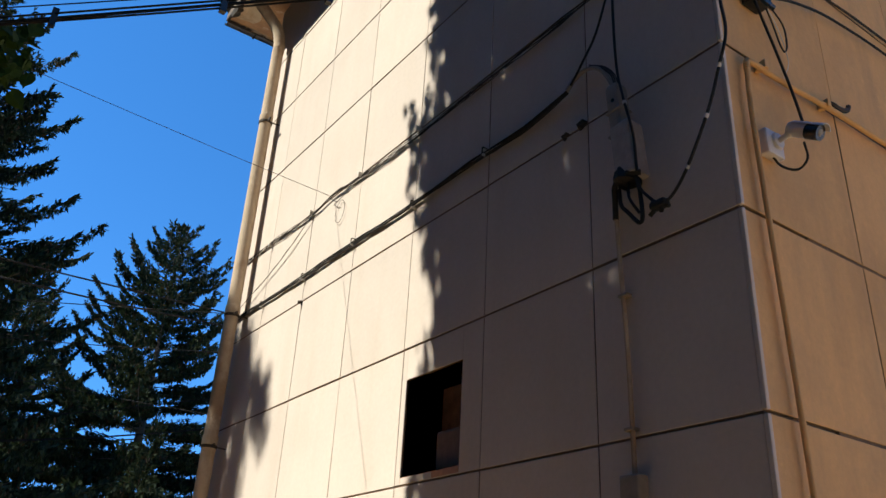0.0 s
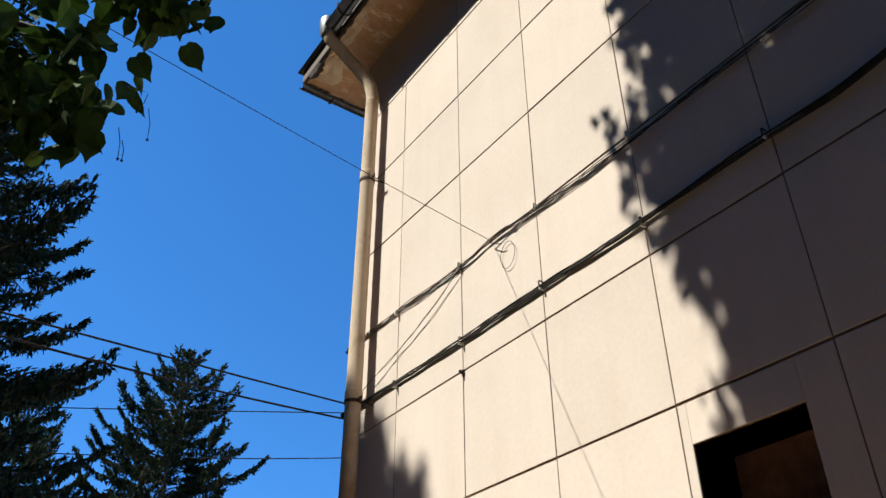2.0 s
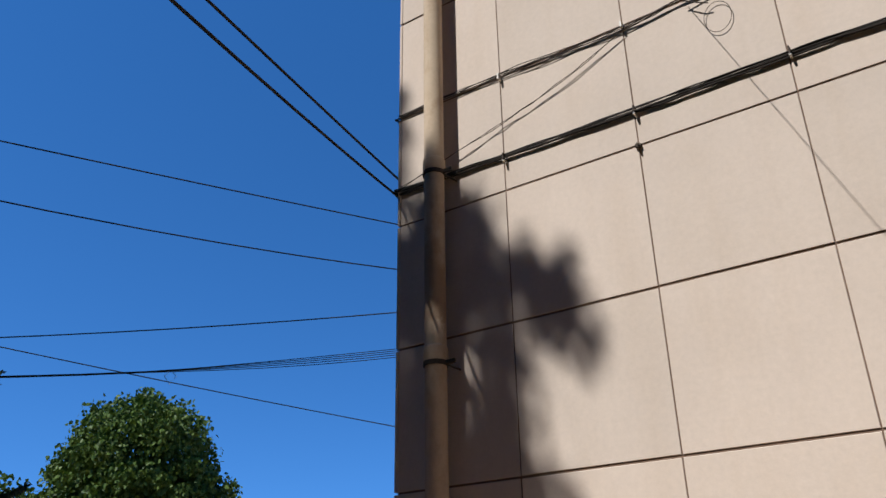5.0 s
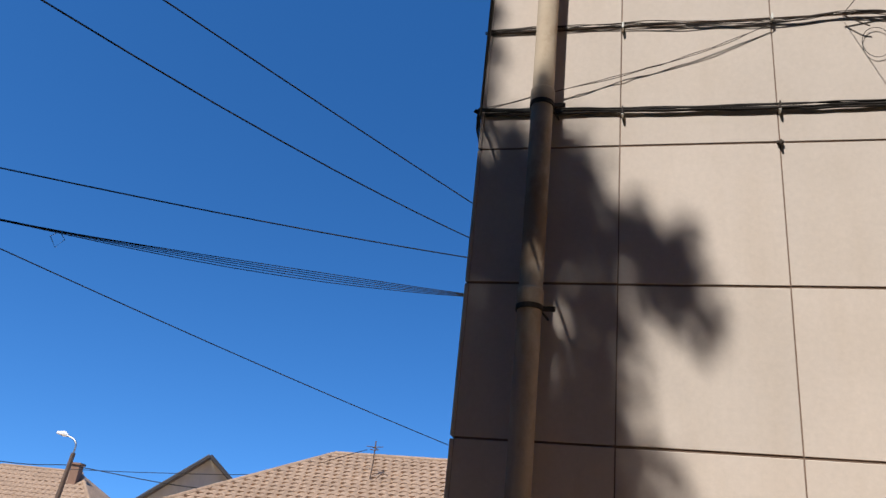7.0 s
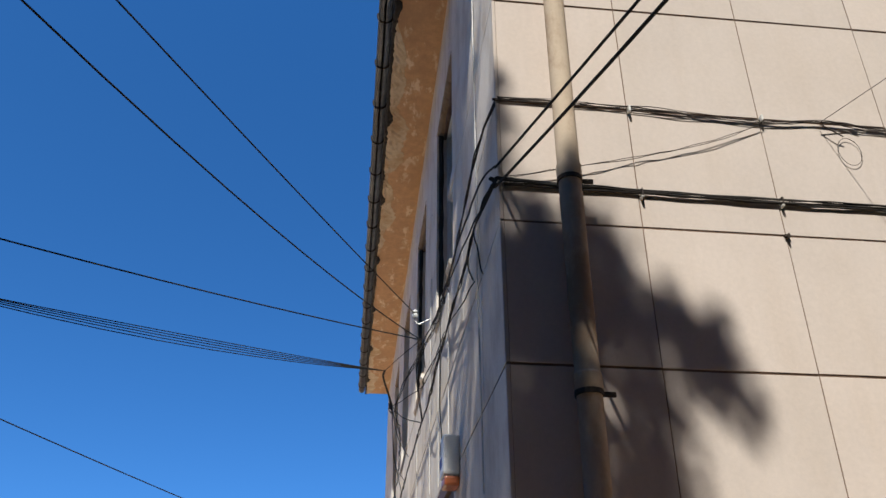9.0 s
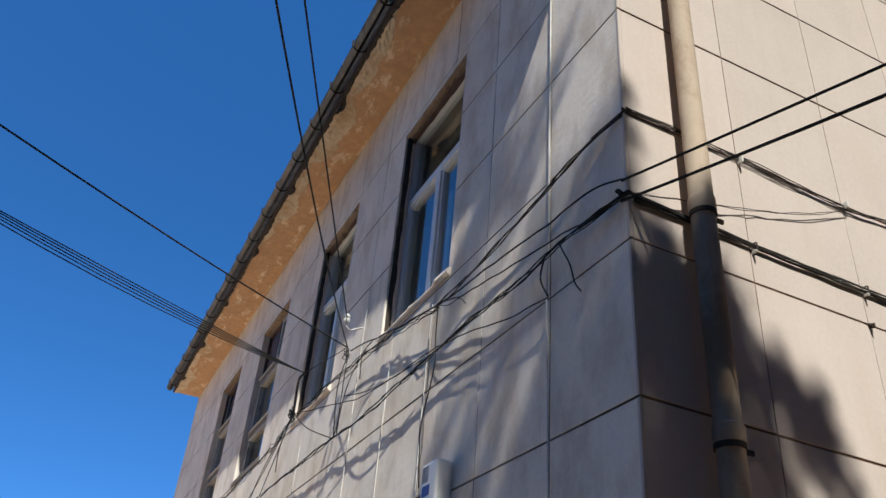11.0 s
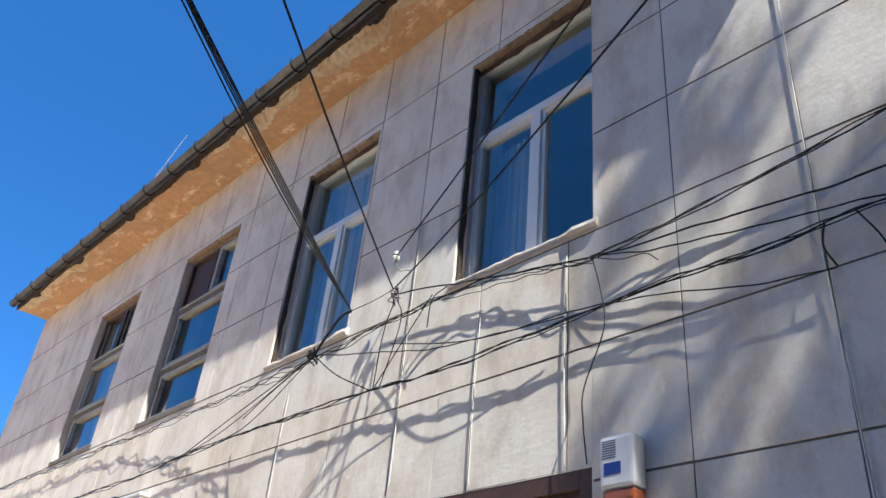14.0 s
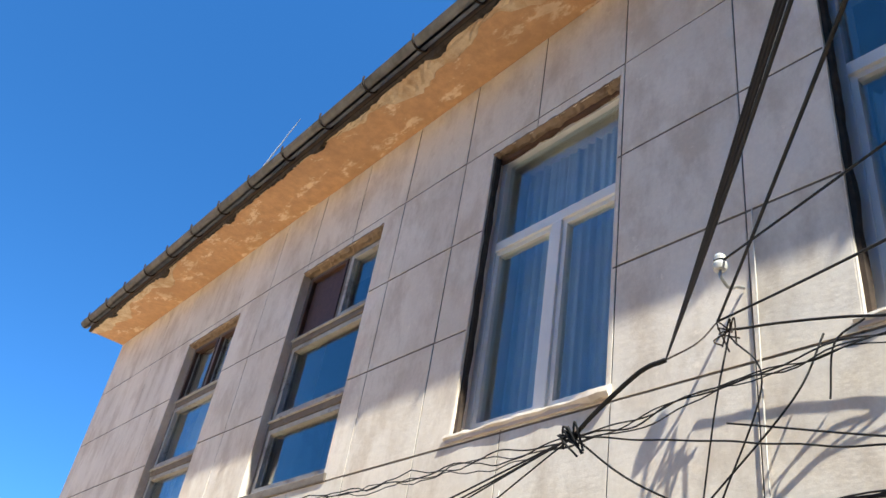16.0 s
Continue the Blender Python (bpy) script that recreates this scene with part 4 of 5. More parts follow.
for y in (0.2, 0.62, 1.4):
    part("holder", rel(yo, boxes(((W, y - 0.012, 3.44 + y * 0.035), (W + 0.05, y + 0.012, 3.475 + y * 0.035)), bevel=0.004)), WALL_C, yp)
bm = tubes(smooth_run([(W - 0.01, 0.66, 3.51), (W + 0.03, 0.665, 3.505), (W + 0.035, 0.72, 3.50), (W + 0.035, 0.78, 3.52), (W + 0.035, 0.80, 3.55)], 4), r=0.011, n=7)
tagged(part("wall_hook", bm, BAND), "rusty bent hook in the yard wall", "hook", "rusty hooks")
cable("cable", [(W + 0.02, 0.45, 4.16), (W + 0.018, 0.84, 4.177), (W + 0.018, 1.35, 4.202), (W + 0.02, 3.5, 4.21)], 0.006, BROWNCAB, "thin cable along the yard wall")
cable("cable", [(W + 0.055, 0.15, 3.82), (W + 0.055, 0.19, 3.72), (W + 0.055, 0.31, 3.46), (W + 0.06, 0.365, 3.27), (W + 0.09, 0.30, 3.16)], 0.006, BLACK, "thin black cable dropping to the surveillance camera")
cable("cable", [(W + 0.05, 0.24, 3.80), (W + 0.04, 0.31, 3.70), (W + 0.04, 0.335, 3.63), (W + 0.04, 0.36, 3.61), (W + 0.04, 0.385, 3.66), (W + 0.04, 0.375, 3.76), (W + 0.05, 0.25, 3.81)], 0.004, BROWNCAB, "thin loop of spare cable on the yard wall")
cable("cable", [(W + 0.05, 0.25, 3.79), (W + 0.03, 0.36, 3.72), (W + 0.02, 0.41, 3.60), (W + 0.015, 0.37, 3.50)], 0.002, WHITECAB, "thin pale wire hanging on the yard wall")
cc = thing("security_camera", (W, 0.19, 3.1), "white bullet surveillance camera on a wall bracket", "camera")
part("mount", boxes(((0.0, -0.048, -0.045), (0.042, 0.052, 0.06)), bevel=0.010), DULLWHITE, cc, "square mounting box")
part("mount_flange", tubes([(0.043, 0.012, 0.018), (0.052, 0.012, 0.018)], r=[0.034, 0.03], n=14), DULLWHITE, cc)
part("arm", tubes(smooth_run([(0.05, 0.012, 0.018), (0.072, 0.014, 0.022), (0.092, 0.016, 0.03)]), r=0.011, n=8), DULLWHITE, cc, "", True)
part("ball_joint", tubes([(0.08, 0.016, 0.026), (0.09, 0.016, 0.03), (0.1, 0.016, 0.032)], r=[0.012, 0.019, 0.012], n=10), DULLWHITE, cc, "", True)
ax = Vector((0.83, 0.1, -0.52)).normalized()
st = Vector((0.088, 0.02, 0.052))
part("housing", tubes([st, st + ax * 0.004, st + ax * 0.075], r=[0.02, 0.027, 0.028], n=16), DULLWHITE, cc, "", True)
front = part("lens_hood", tubes([st + ax * 0.075, st + ax * 0.125], r=0.0285, n=16), DARK, cc, "dark lens face")
part("lens", tubes([st + ax * 0.125, st + ax * 0.127], r=[0.013, 0.009], n=12), GREYBOX, front, "round glass lens")
up = (Vector((0, 0, 1)) - ax * ax.z).normalized()
side = ax.cross(up)
bm = bmesh.new()
ring = [[bm.verts.new(st + ax * d + (up * math.cos(q) + side * math.sin(q)) * r) for q in (-1.0, -0.5, 0.0, 0.5, 1.0)] for d, r in ((0.015, 0.0295), (0.14, 0.033), (0.14, 0.0355), (0.015, 0.032))]
for u, v in zip(ring, ring[1:] + ring[:1]):
    for k in range(4):
        bm.faces.new((u[k], u[k + 1], v[k + 1], v[k]))
part("visor", bm, DULLWHITE, cc, "curved sun visor")
part("lead", tubes(smooth_run([(0.02, 0.0, -0.035), (0.035, 0.03, -0.075), (0.07, 0.07, -0.09), (0.11, 0.075, -0.06), (0.115, 0.06, 0.0)]), r=0.0048, n=6), BLACK, cc, "", True)

# ---- cables on the street wall ----
ST = "cables along the street wall"
bundle("cable_bundle", [(-0.02, 0.0, 3.71), (-0.045, 0.150, 3.698), (-0.06, 0.417, 3.689), (-0.06, 0.909, 3.662), (-0.06, 1.364, 3.675), (-0.07, 2.193, 3.639), (-0.06, 3.003, 3.618), (-0.06, 3.607, 3.654), (-0.06, 4.476, 3.659), (-0.06, 5.465, 3.676), (-0.06, 6.245, 3.649), (-0.06, 7.113, 3.614), (-0.06, 8.892, 3.625), (-0.06, 12.154, 3.703)],
       4, 0.0036, 0.011, BLACK, "black cable bundle along the street wall", ST, sway=0.008)
bundle("cable_bundle", [(-0.008, 0.0, 4.18), (-0.045, 0.235, 4.149), (-0.06, 0.585, 4.074), (-0.06, 1.334, 4.006), (-0.08, 1.777, 3.974)], 3, 0.0045, 0.012, BROWNCAB, "thin dusty cables slanting from the wall corner", ST, sway=0.008)
cable("cable", [(-0.014, 0.018, 3.812), (-0.05, 0.201, 3.842), (-0.08, 0.569, 3.842), (-0.08, 1.173, 3.913), (-0.07, 1.777, 3.974), (-0.06, 2.891, 4.215), (-0.08, 3.417, 4.314)], 0.0052, BLACK, "black cable rising along the street wall", ST, sway=0.005)
cable("cable", [(-0.05, 0.249, 3.698), (-0.08, 0.893, 3.787), (-0.08, 1.390, 3.876), (-0.07, 1.777, 3.974)], 0.0042, BLACK, "slack black cable on the street wall", ST, sway=0.007)
cable("cable", [(-0.04, 0.568, 3.470), (-0.06, 0.935, 3.516), (-0.07, 1.700, 3.661), (-0.1, 2.967, 3.763), (-0.2, 3.563, 3.854), (-0.3, 3.979, 3.914)], 0.0036, BLACK, "thin cable slanting across the street wall", ST, sway=0.006)
bundle("cable_bundle", [(-0.06, 12.167, 4.166), (-0.05, 10.545, 4.127), (-0.05, 7.570, 4.085), (-0.16, 5.126, 3.987), (-0.27, 3.979, 3.910), (-0.14, 3.221, 4.078), (-0.05, 2.661, 4.120), (-0.07, 1.777, 3.974)], 4, 0.0033, 0.016, BLACK, "thin cables hung below the window sills", ST, sway=0.018)
cable("cable", [(-0.07, 1.777, 3.974), (-0.1, 1.701, 3.721), (-0.1, 1.686, 3.509), (-0.09, 1.817, 3.230), (-0.08, 1.832, 3.069), (-0.07, 1.817, 2.857)], 0.004, BLACK, "thin black cable dropping to the siren", ST)
cable("cable", [(-0.07, 1.777, 3.974), (-0.09, 1.587, 3.880), (-0.09, 1.438, 3.857), (-0.08, 1.368, 3.796)], 0.003, BROWNCAB, "loose thin wire end on the street wall", ST)
cable("cable", [(-0.06, 0.446, 3.699), (-0.06, 0.416, 3.638), (-0.05, 0.375, 3.548), (-0.045, 0.343, 3.437), (-0.04, 0.303, 3.376)], 0.004, BLACK, "loose cut cable end on the street wall", ST)
cable("cable", [(-0.06, 0.574, 3.691), (-0.07, 0.591, 3.571), (-0.05, 0.558, 3.469)], 0.005, BLACK, "short black cable between two runs", ST)
K0 = (-0.3, 3.979, 3.914)
cable("cable", [K1, (-0.4, 3.587, 4.041), (-0.34, 3.832, 3.970), K0], 0.0095, BLACK, "thick black cable tail hanging off the street wall", ST)
for q in ((-0.06, 6.245, 3.649), (-0.06, 5.251, 3.803), (-0.06, 3.607, 3.654)):
    mid = (Vector(K0) + Vector(q)) / 2 - Vector((0, 0, 0.03))
    cable("cable", [K0, mid + Vector((-0.03, 0, 0)), q], 0.0042, BLACK, "thin cable fanning out from a wall knot", ST)


def knot(at, count, r, reach, mat, label):
    """A tangle of short cable ends tied at one point."""
    base = thing("cable_knot", at, label, "cable")
    for k in range(count):
        a = Vector((-0.03, rng.uniform(-1, 1) * reach, rng.uniform(-1, 0.8) * reach))
        e = Vector((0.005, rng.uniform(-1.1, 1.1) * reach, rng.uniform(-1.6, 0.4) * reach))
        part("strand", tubes(smooth_run([(0, 0, 0), a, e], 4), r=r, n=5), mat, base, "", True)
    return base


knot(K0, 6, 0.0048, 0.06, BLACK, "tangled black cable knot hanging off the wall")
knot((-0.09, 3.417, 4.304), 7, 0.0034, 0.055, BROWNCAB, "tangled wire knot below the insulator")
knot((-0.012, 0.015, 3.735), 4, 0.0045, 0.018, BLACK, "taped cable knot at the street corner")
for a, b, c in (((-0.09, 3.417, 4.304), (-0.12, 3.468, 4.003), (-0.06, 3.577, 3.653)), ((-0.09, 3.416, 4.274), (-0.14, 3.271, 4.030), (-0.06, 3.508, 3.652)),
                ((-0.06, 3.078, 4.198), (-0.13, 3.170, 3.948), (-0.06, 3.558, 3.673)), ((-0.07, 2.930, 4.205), (-0.1, 3.026, 4.127), (-0.08, 3.071, 3.946)),
                ((-0.06, 1.977, 3.685), (-0.12, 2.670, 3.718), (-0.06, 3.466, 3.953))):
    cable("cable", [a, b, c], 0.0038, BLACK, "thin looping cable on the street wall", ST)
cable("cable", [(-0.012, 0.612, 6.2), (-0.013, 0.609, 5.3), (-0.012, 0.616, 4.5), (-0.014, 0.614, 3.8), (-0.02, 0.617, 3.450), (-0.015, 0.608, 2.997), (-0.015, 0.595, 2.393)], 0.0045, WHITECAB, "pale cable trunk down a wall joint", ST)
for y, z0, z1 in ((2.66, 2.9, 3.95), (3.34, 3.0, 4.9), (4.7, 3.0, 3.9), (2.0, 2.9, 4.1)):
    cable("cable", [(-0.012, y, z1), (-0.014, y + 0.006, (z0 + z1) / 2), (-0.012, y, z0)], 0.0035, WHITECAB, "thin pale cable run along a wall joint", ST)
cable("cable", [K1, (-0.27, 3.433, 4.174), K2], 0.0032, BROWNCAB, "thin stay wire between two cable ends", ST)
for q, out in (((-0.08, 5.632, 3.659), 0.16), ((-0.08, 6.916, 3.631), 0.13)):
    cable("cable", [K0, (-out - 0.06, (4.02 + q[1]) / 2, 3.63), q], 0.0036, BLACK, "slack black wire looping from the hanging knot", ST)
# insulator on its hook
ins = thing("insulator", INS, "white porcelain insulator on an iron hook", "insulator")
bm = bmesh.new()
tube(bm, [(0, 0, -0.035), (0, 0, -0.02), (0, 0, -0.005), (0, 0, 0.0), (0, 0, 0.015), (0, 0, 0.03), (0, 0, 0.04)], [0.024, 0.029, 0.027, 0.018, 0.025, 0.022, 0.010], 14)
part("bell", bm, PORCELAIN, ins, "", True)
part("binding_wire", tubes([(0.022 * math.cos(i * 0.7), 0.022 * math.sin(i * 0.7), -0.002 + 0.0012 * i) for i in range(14)], r=0.003, n=5), BLACK, ins, "dark wire wound round the neck")
part("hook", tubes(smooth_run([(0, 0, -0.03), (0, -0.002, -0.07), (0.04, -0.01, -0.1), (0.09, -0.01, -0.07), (0.14, -0.01, -0.05)]), r=0.007, n=7), METAL, ins, "iron hook", True)
# siren
sn = thing("alarm_siren", (0, 1.632, 2.653), "white alarm siren with orange lens and dark blue label", "siren")
bm = boxes(((-0.10, -0.092, 0.06), (0.0, 0.092, 0.30)), bevel=0.018)
part("housing", bm, WHITE, sn)
part("lens", boxes(((-0.092, -0.085, 0.0), (0.0, 0.085, 0.058)), bevel=0.016), ORANGE, sn, "orange plastic lens")
part("label", boxes(((-0.1025, -0.025, 0.12), (-0.099, 0.065, 0.175))), BLUE, sn, "dark blue label")
for k in range(8):
    part("print_bar", boxes(((-0.102, 0.0, 0.196 + 0.011 * k), (-0.099, 0.074, 0.2 + 0.011 * k))), PRINT, sn)
# white cabinet below the cables
cb = thing("wall_cabinet", (0, 7.02, 2.95), "white metal wall cabinet hung below the street cables", "cabinet")
part("body", boxes(((-0.10, -0.28, 0.0), (0.0, 0.28, 0.45)), bevel=0.008), WHITE, cb)
part("lid", boxes(((-0.115, -0.295, 0.445), (0.0, 0.295, 0.475)), bevel=0.006), WHITE, cb, "projecting white lid")
part("door", boxes(((-0.106, -0.26, 0.02), (-0.0985, 0.26, 0.42)), bevel=0.002), WHITE, cb)
part("bracket", boxes(((-0.09, 0.30, 0.30), (0.0, 0.56, 0.52)), bevel=0.01), DARK, cb, "dark cable housing beside the cabinet")
# whip antenna
ant = thing("antenna_rod", (-0.35, 9.55, 7.24), "slim white whip antenna on the roof edge", "antenna")
part("rod", tubes([(0, 0, -0.05), (0.1, -0.53, 0.62), (0.2, -1.05, 1.28)], r=[0.011, 0.008, 0.0045], n=6), WHITE, ant)
part("base", boxes(((-0.03, -0.03, -0.14), (0.03, 0.03, -0.03))), METAL, ant)
# street lamp standing beyond the far end of the building
sl = thing("street_lamp", (0.75, 22.0, 0), "pale street lamp head on a tall pole behind the building", "lamp")
part("pole", tubes([(0, 0, 0), (0, 0, 3.0), (0, 0, 6.1)], r=[0.09, 0.075, 0.06], n=10), FASCIA, sl)
part("arm", tubes(smooth_run([(0, 0, 6.05), (-0.15, 0, 6.3), (-0.75, 0, 6.36)]), r=0.035, n=8), METAL, sl)
bm = bmesh.new()
tube(bm, [(-0.7, 0, 6.36), (-0.85, 0, 6.37), (-1.25, 0, 6.3), (-1.5, 0, 6.22)], [0.05, 0.11, 0.10, 0.03], 10)
part("head", bm, WHITE, sl, "pale lamp head", True)
part("light_sensor", tubes([(-1.36, 0, 6.2), (-1.36, 0, 6.02)], r=[0.03, 0.018], n=6), DARK, sl, "dark stub under the head")


# ---- trees ----
def quads(name, v, mat, parent, label="", kind=""):
    """Many loose four-cornered pieces from an array (n, 4, 3)."""
    n = len(v)
    me = bpy.data.meshes.new(name)
    me.vertices.add(n * 4)
    me.vertices.foreach_set("co", v.reshape(-1).astype(np.float32))
    me.loops.add(n * 4)
    me.loops.foreach_set("vertex_index", np.arange(n * 4, dtype=np.int32))
    me.polygons.add(n)
    me.polygons.foreach_set("loop_start", np.arange(0, n * 4, 4, dtype=np.int32))
    me.update(calc_edges=True)
    ob = link(name, me, mat, parent, label)
    if kind:
        ob["kind"] = kind
    return ob


def blades(g, base, way, length, width):
    """Pointed slim pieces: kite shapes at base, along way."""
    n = len(base)
    way = way / np.linalg.norm(way, axis=1, keepdims=True)
    side = np.cross(way, g.normal(size=(n, 3)))
    side /= np.linalg.norm(side, axis=1, keepdims=True) + 1e-9
    w, l = width[:, None], length[:, None]
    return np.stack([base, base + way * l * 0.4 + side * w, base + way * l, base + way * l * 0.45 - side * w], 1)


def spruce(at, height, radius, seed, label, low=0.06, whorls=28, per=8, twigs=14, piece=0.24, sub=6, droop=0.35, taper=0.85, slim=0.12):
    """Whorls of limbs that sink and lift at the tip; flat sprays of side twigs, hung with needle fringes."""
    g = np.random.default_rng(seed)
    tree = thing("spruce_tree", at, label, "tree")
    bm = bmesh.new()
    tube(bm, [(0, 0, 0), (0.02, 0, height * 0.3), (0, 0.02, height * 0.7), (0, 0, height)], [height * 0.016, height * 0.012, height * 0.006, 0.01], 10)
    part("trunk", bm, BARK, tree, "", True)
    bml, out = bmesh.new(), []
    down = np.array([0, 0, -1.0])
    for k in range(whorls):
        f = k / (whorls - 1)
        z = height * (low + (0.99 - low) * f)
        reach = radius * (1 - f) ** taper * g.uniform(0.82, 1.15) + 0.10
        m = max(4, int(per * (1 - 0.4 * f)))
        a0 = g.uniform(0, math.tau)
        for j in range(m):
            a = a0 + j * math.tau / m + g.normal(0, 0.16)
            r = reach * g.uniform(0.72, 1.15)
            s = np.linspace(0, 1, 8)
            rise = 0.02 + 0.75 * f ** 2
            zz = z + g.normal(0, 0.04) * r + r * (rise * s - droop * (1 - f) * s ** 1.3 + 0.30 * s ** 4)
            limb = np.stack([np.cos(a) * r * s, np.sin(a) * r * s, zz], 1)
            tube(bml, limb, [0.008 + 0.016 * (1 - q) * r / 3 for q in s], 3, False)
            n = max(8, int(twigs * r))
            q = g.uniform(0.1, 1.0, n) ** 0.8
            b = np.stack([np.interp(q, s, limb[:, i]) for i in range(3)], 1)
            ahead = np.array([np.cos(a), np.sin(a), 0.0])
            side = np.array([-np.sin(a), np.cos(a), 0.0])
            sg = g.choice([-1, 1], n)[:, None]
            way = ahead * g.uniform(0.5, 1.0, (n, 1)) + side * sg * g.uniform(0.5, 1.0, (n, 1)) + down * g.uniform(-0.25, 0.3, (n, 1)) * (1 - f)
            way[:, 2] += rise * 0.6 + 0.5 * q ** 4
            way /= np.linalg.norm(way, axis=1, keepdims=True)
            ln = (0.29 * r * (1.05 - q) + piece * 0.8) * g.uniform(0.6, 1.15, n)
            out.append(blades(g, b, way, ln, np.minimum(ln * 0.06, piece * 0.16)))
            for _ in range(sub):
                t = g.uniform(0.1, 1.0, (n, 1))
                p = b + way * ln[:, None] * t
                hang = g.uniform(size=(n, 1)) < 0.62 * (1 - 0.7 * f)
                w = np.where(hang, down + g.normal(0, 0.22, (n, 3)), way + g.normal(0, 0.34, (n, 3)))
                l2 = piece * g.uniform(0.5, 1.25, n) * (0.7 + 0.35 * (1 - f))
                out.append(blades(g, p, w, l2, l2 * slim * g.uniform(0.8, 1.3, n)))
    part("limb", bml, BARK, tree)["kind"] = "stuff"
    allq = np.concatenate(out)
    dry = g.uniform(size=len(allq)) < 0.10
    quads("crown", allq[~dry], NEEDLE, tree, "dark green needles", "stuff")
    quads("dry_twig", allq[dry], NEEDLE_B, tree, "dry brown twigs", "stuff")
    return tree


spruce((-31.1, 7.5, 0), 19.4, 7.7, 11, "tall dark green spruce with drooping limbs", 0.04, 26, 11, 22, 0.25, 13, 0.5, 0.72, 0.17)
spruce((-4.5, -3.9, 0), 13.8, 2.85, 12, "tall near spruce with hanging twigs", 0.35, 21, 10, 40, 0.085, 14, 0.25, 0.85, 0.17)
spruce((-18.5, -3.4, 0), 20.5, 7.1, 14, "tall spruce with layered dark limbs", 0.05, 27, 11, 17, 0.23, 13, 0.5, 0.72, 0.17)
spruce((-32.5, 1.6, 0), 16.5, 6.8, 13, "dark green spruce standing behind", 0.04, 22, 11, 18, 0.25, 13, 0.5, 0.72, 0.17)
# unseen spruces, added to hold back sky light and deepen the walls' shade
row = spruce((-12.5, -16.2, 0), 16.8, 5.0, 15, "unseen spruce added behind the yard to block sky light", 0.03, 22, 9, 6, 1.0, 6, 0.4, 0.45, 0.28)
row["group"] = "spruce row behind the yard"
for i, (x, y) in enumerate(((-9.0, -16.8), (-5.6, -16.1), (-2.0, -16.9), (1.6, -16.0), (5.2, -16.6), (8.8, -16.0), (12.4, -16.6), (16.0, -15.8), (19.6, -15.2), (16.5, -9.0), (19.0, -4.5), (-16.2, -16.5), (-19.8, -15.6), (-8.5, -10.5), (-12.5, -9.4), (-16.5, -9.6))):
    copy_thing(row, pose(x, y, 0, 0, 0, 47 * i))


def leaf_tree(at, height, label, blobs, count, size, mat, seed, trunk_r, limb_to, name="linden_tree"):
    """Trunk, limbs and a crown of single folded leaves clustered on twigs inside the given lobes (centre, radii)."""
    g = np.random.default_rng(seed)
    tree = thing(name, at, label, "tree")
    bm = bmesh.new()
    tube(bm, [(0, 0, 0), (0.03, 0.02, height * 0.25), (0.02, -0.03, height * 0.5), (0, 0, height * 0.85)], [trunk_r, trunk_r * 0.8, trunk_r * 0.55, 0.03], 10)
    part("trunk", bm, BARK, tree, "", True)
    bm = bmesh.new()
    for c in limb_to:
        c = Vector(c)
        z0 = max(1.8, min(c.z - 0.5, height * 0.6))
        mid = Vector((c.x * 0.45, c.y * 0.45, (z0 + c.z) / 2 + 0.25))
        tube(bm, smooth_run([(0, 0, z0), mid, c], 5), [0.07 - 0.055 * i / 10 for i in range(11)], 6)
    part("limb", bm, BARK, tree, "", True)["kind"] = "stuff"
    out = []
    tot = sum(b[3] for b in blobs)
    for cx, cy, cz, share, rx, ry, rz in blobs:
        n = int(count * share / tot)
        tw = max(6, n // (34 if n > 700 else 9))
        p = g.normal(size=(tw, 3))
        p /= np.linalg.norm(p, axis=1, keepdims=True)
        p *= g.uniform(0.25, 1.0, (tw, 1)) ** 0.45
        p = p * (rx, ry, rz) + (cx, cy, cz)
        idx = g.integers(0, tw, n)
        b = p[idx] + np.clip(g.normal(0, 1, (n, 3)), -1.5, 1.5) * size * (1.55 if n > 700 else 1.0) * (1, 1, 0.8)
        way = np.array([0, 0, -0.7]) + g.normal(0, 0.55, (n, 3))
        way /= np.linalg.norm(way, axis=1, keepdims=True)
        side = np.cross(way, g.normal(size=(n, 3)))
        side /= np.linalg.norm(side, axis=1, keepdims=True)
        nor = np.cross(way, side)
        l = (size * (1.0 if n > 700 else 0.84) * g.uniform(0.75, 1.25, n))[:, None]
        fold = nor * l * 0.12
        def at_leaf(u, v):
            return b + way * l * u + side * l * v + fold * abs(v) * 2.4
        if n > 700:
            halves = [[(0.0, 0.0), (0.2, 0.44 * sg), (0.72, 0.3 * sg), (1.1, 0.0)] for sg in (1, -1)]
            out += [np.stack([at_leaf(*q) for q in quad], 1) for quad in halves]
            continue
        for sg in (1, -1):
            for quad in (((0.0, 0.0), (-0.06, 0.18), (0.08, 0.38), (0.25, 0.0)), ((0.25, 0.0), (0.08, 0.38), (0.36, 0.47), (0.5, 0.0)),
                         ((0.5, 0.0), (0.36, 0.47), (0.68, 0.34), (0.8, 0.0)), ((0.8, 0.0), (0.68, 0.34), (0.92, 0.1), (1.14, 0.0))):
                out.append(np.stack([at_leaf(u, v * sg) for u, v in quad], 1))
    quads("crown", np.concatenate(out), mat, tree, "green leaves", "stuff")
    return tree


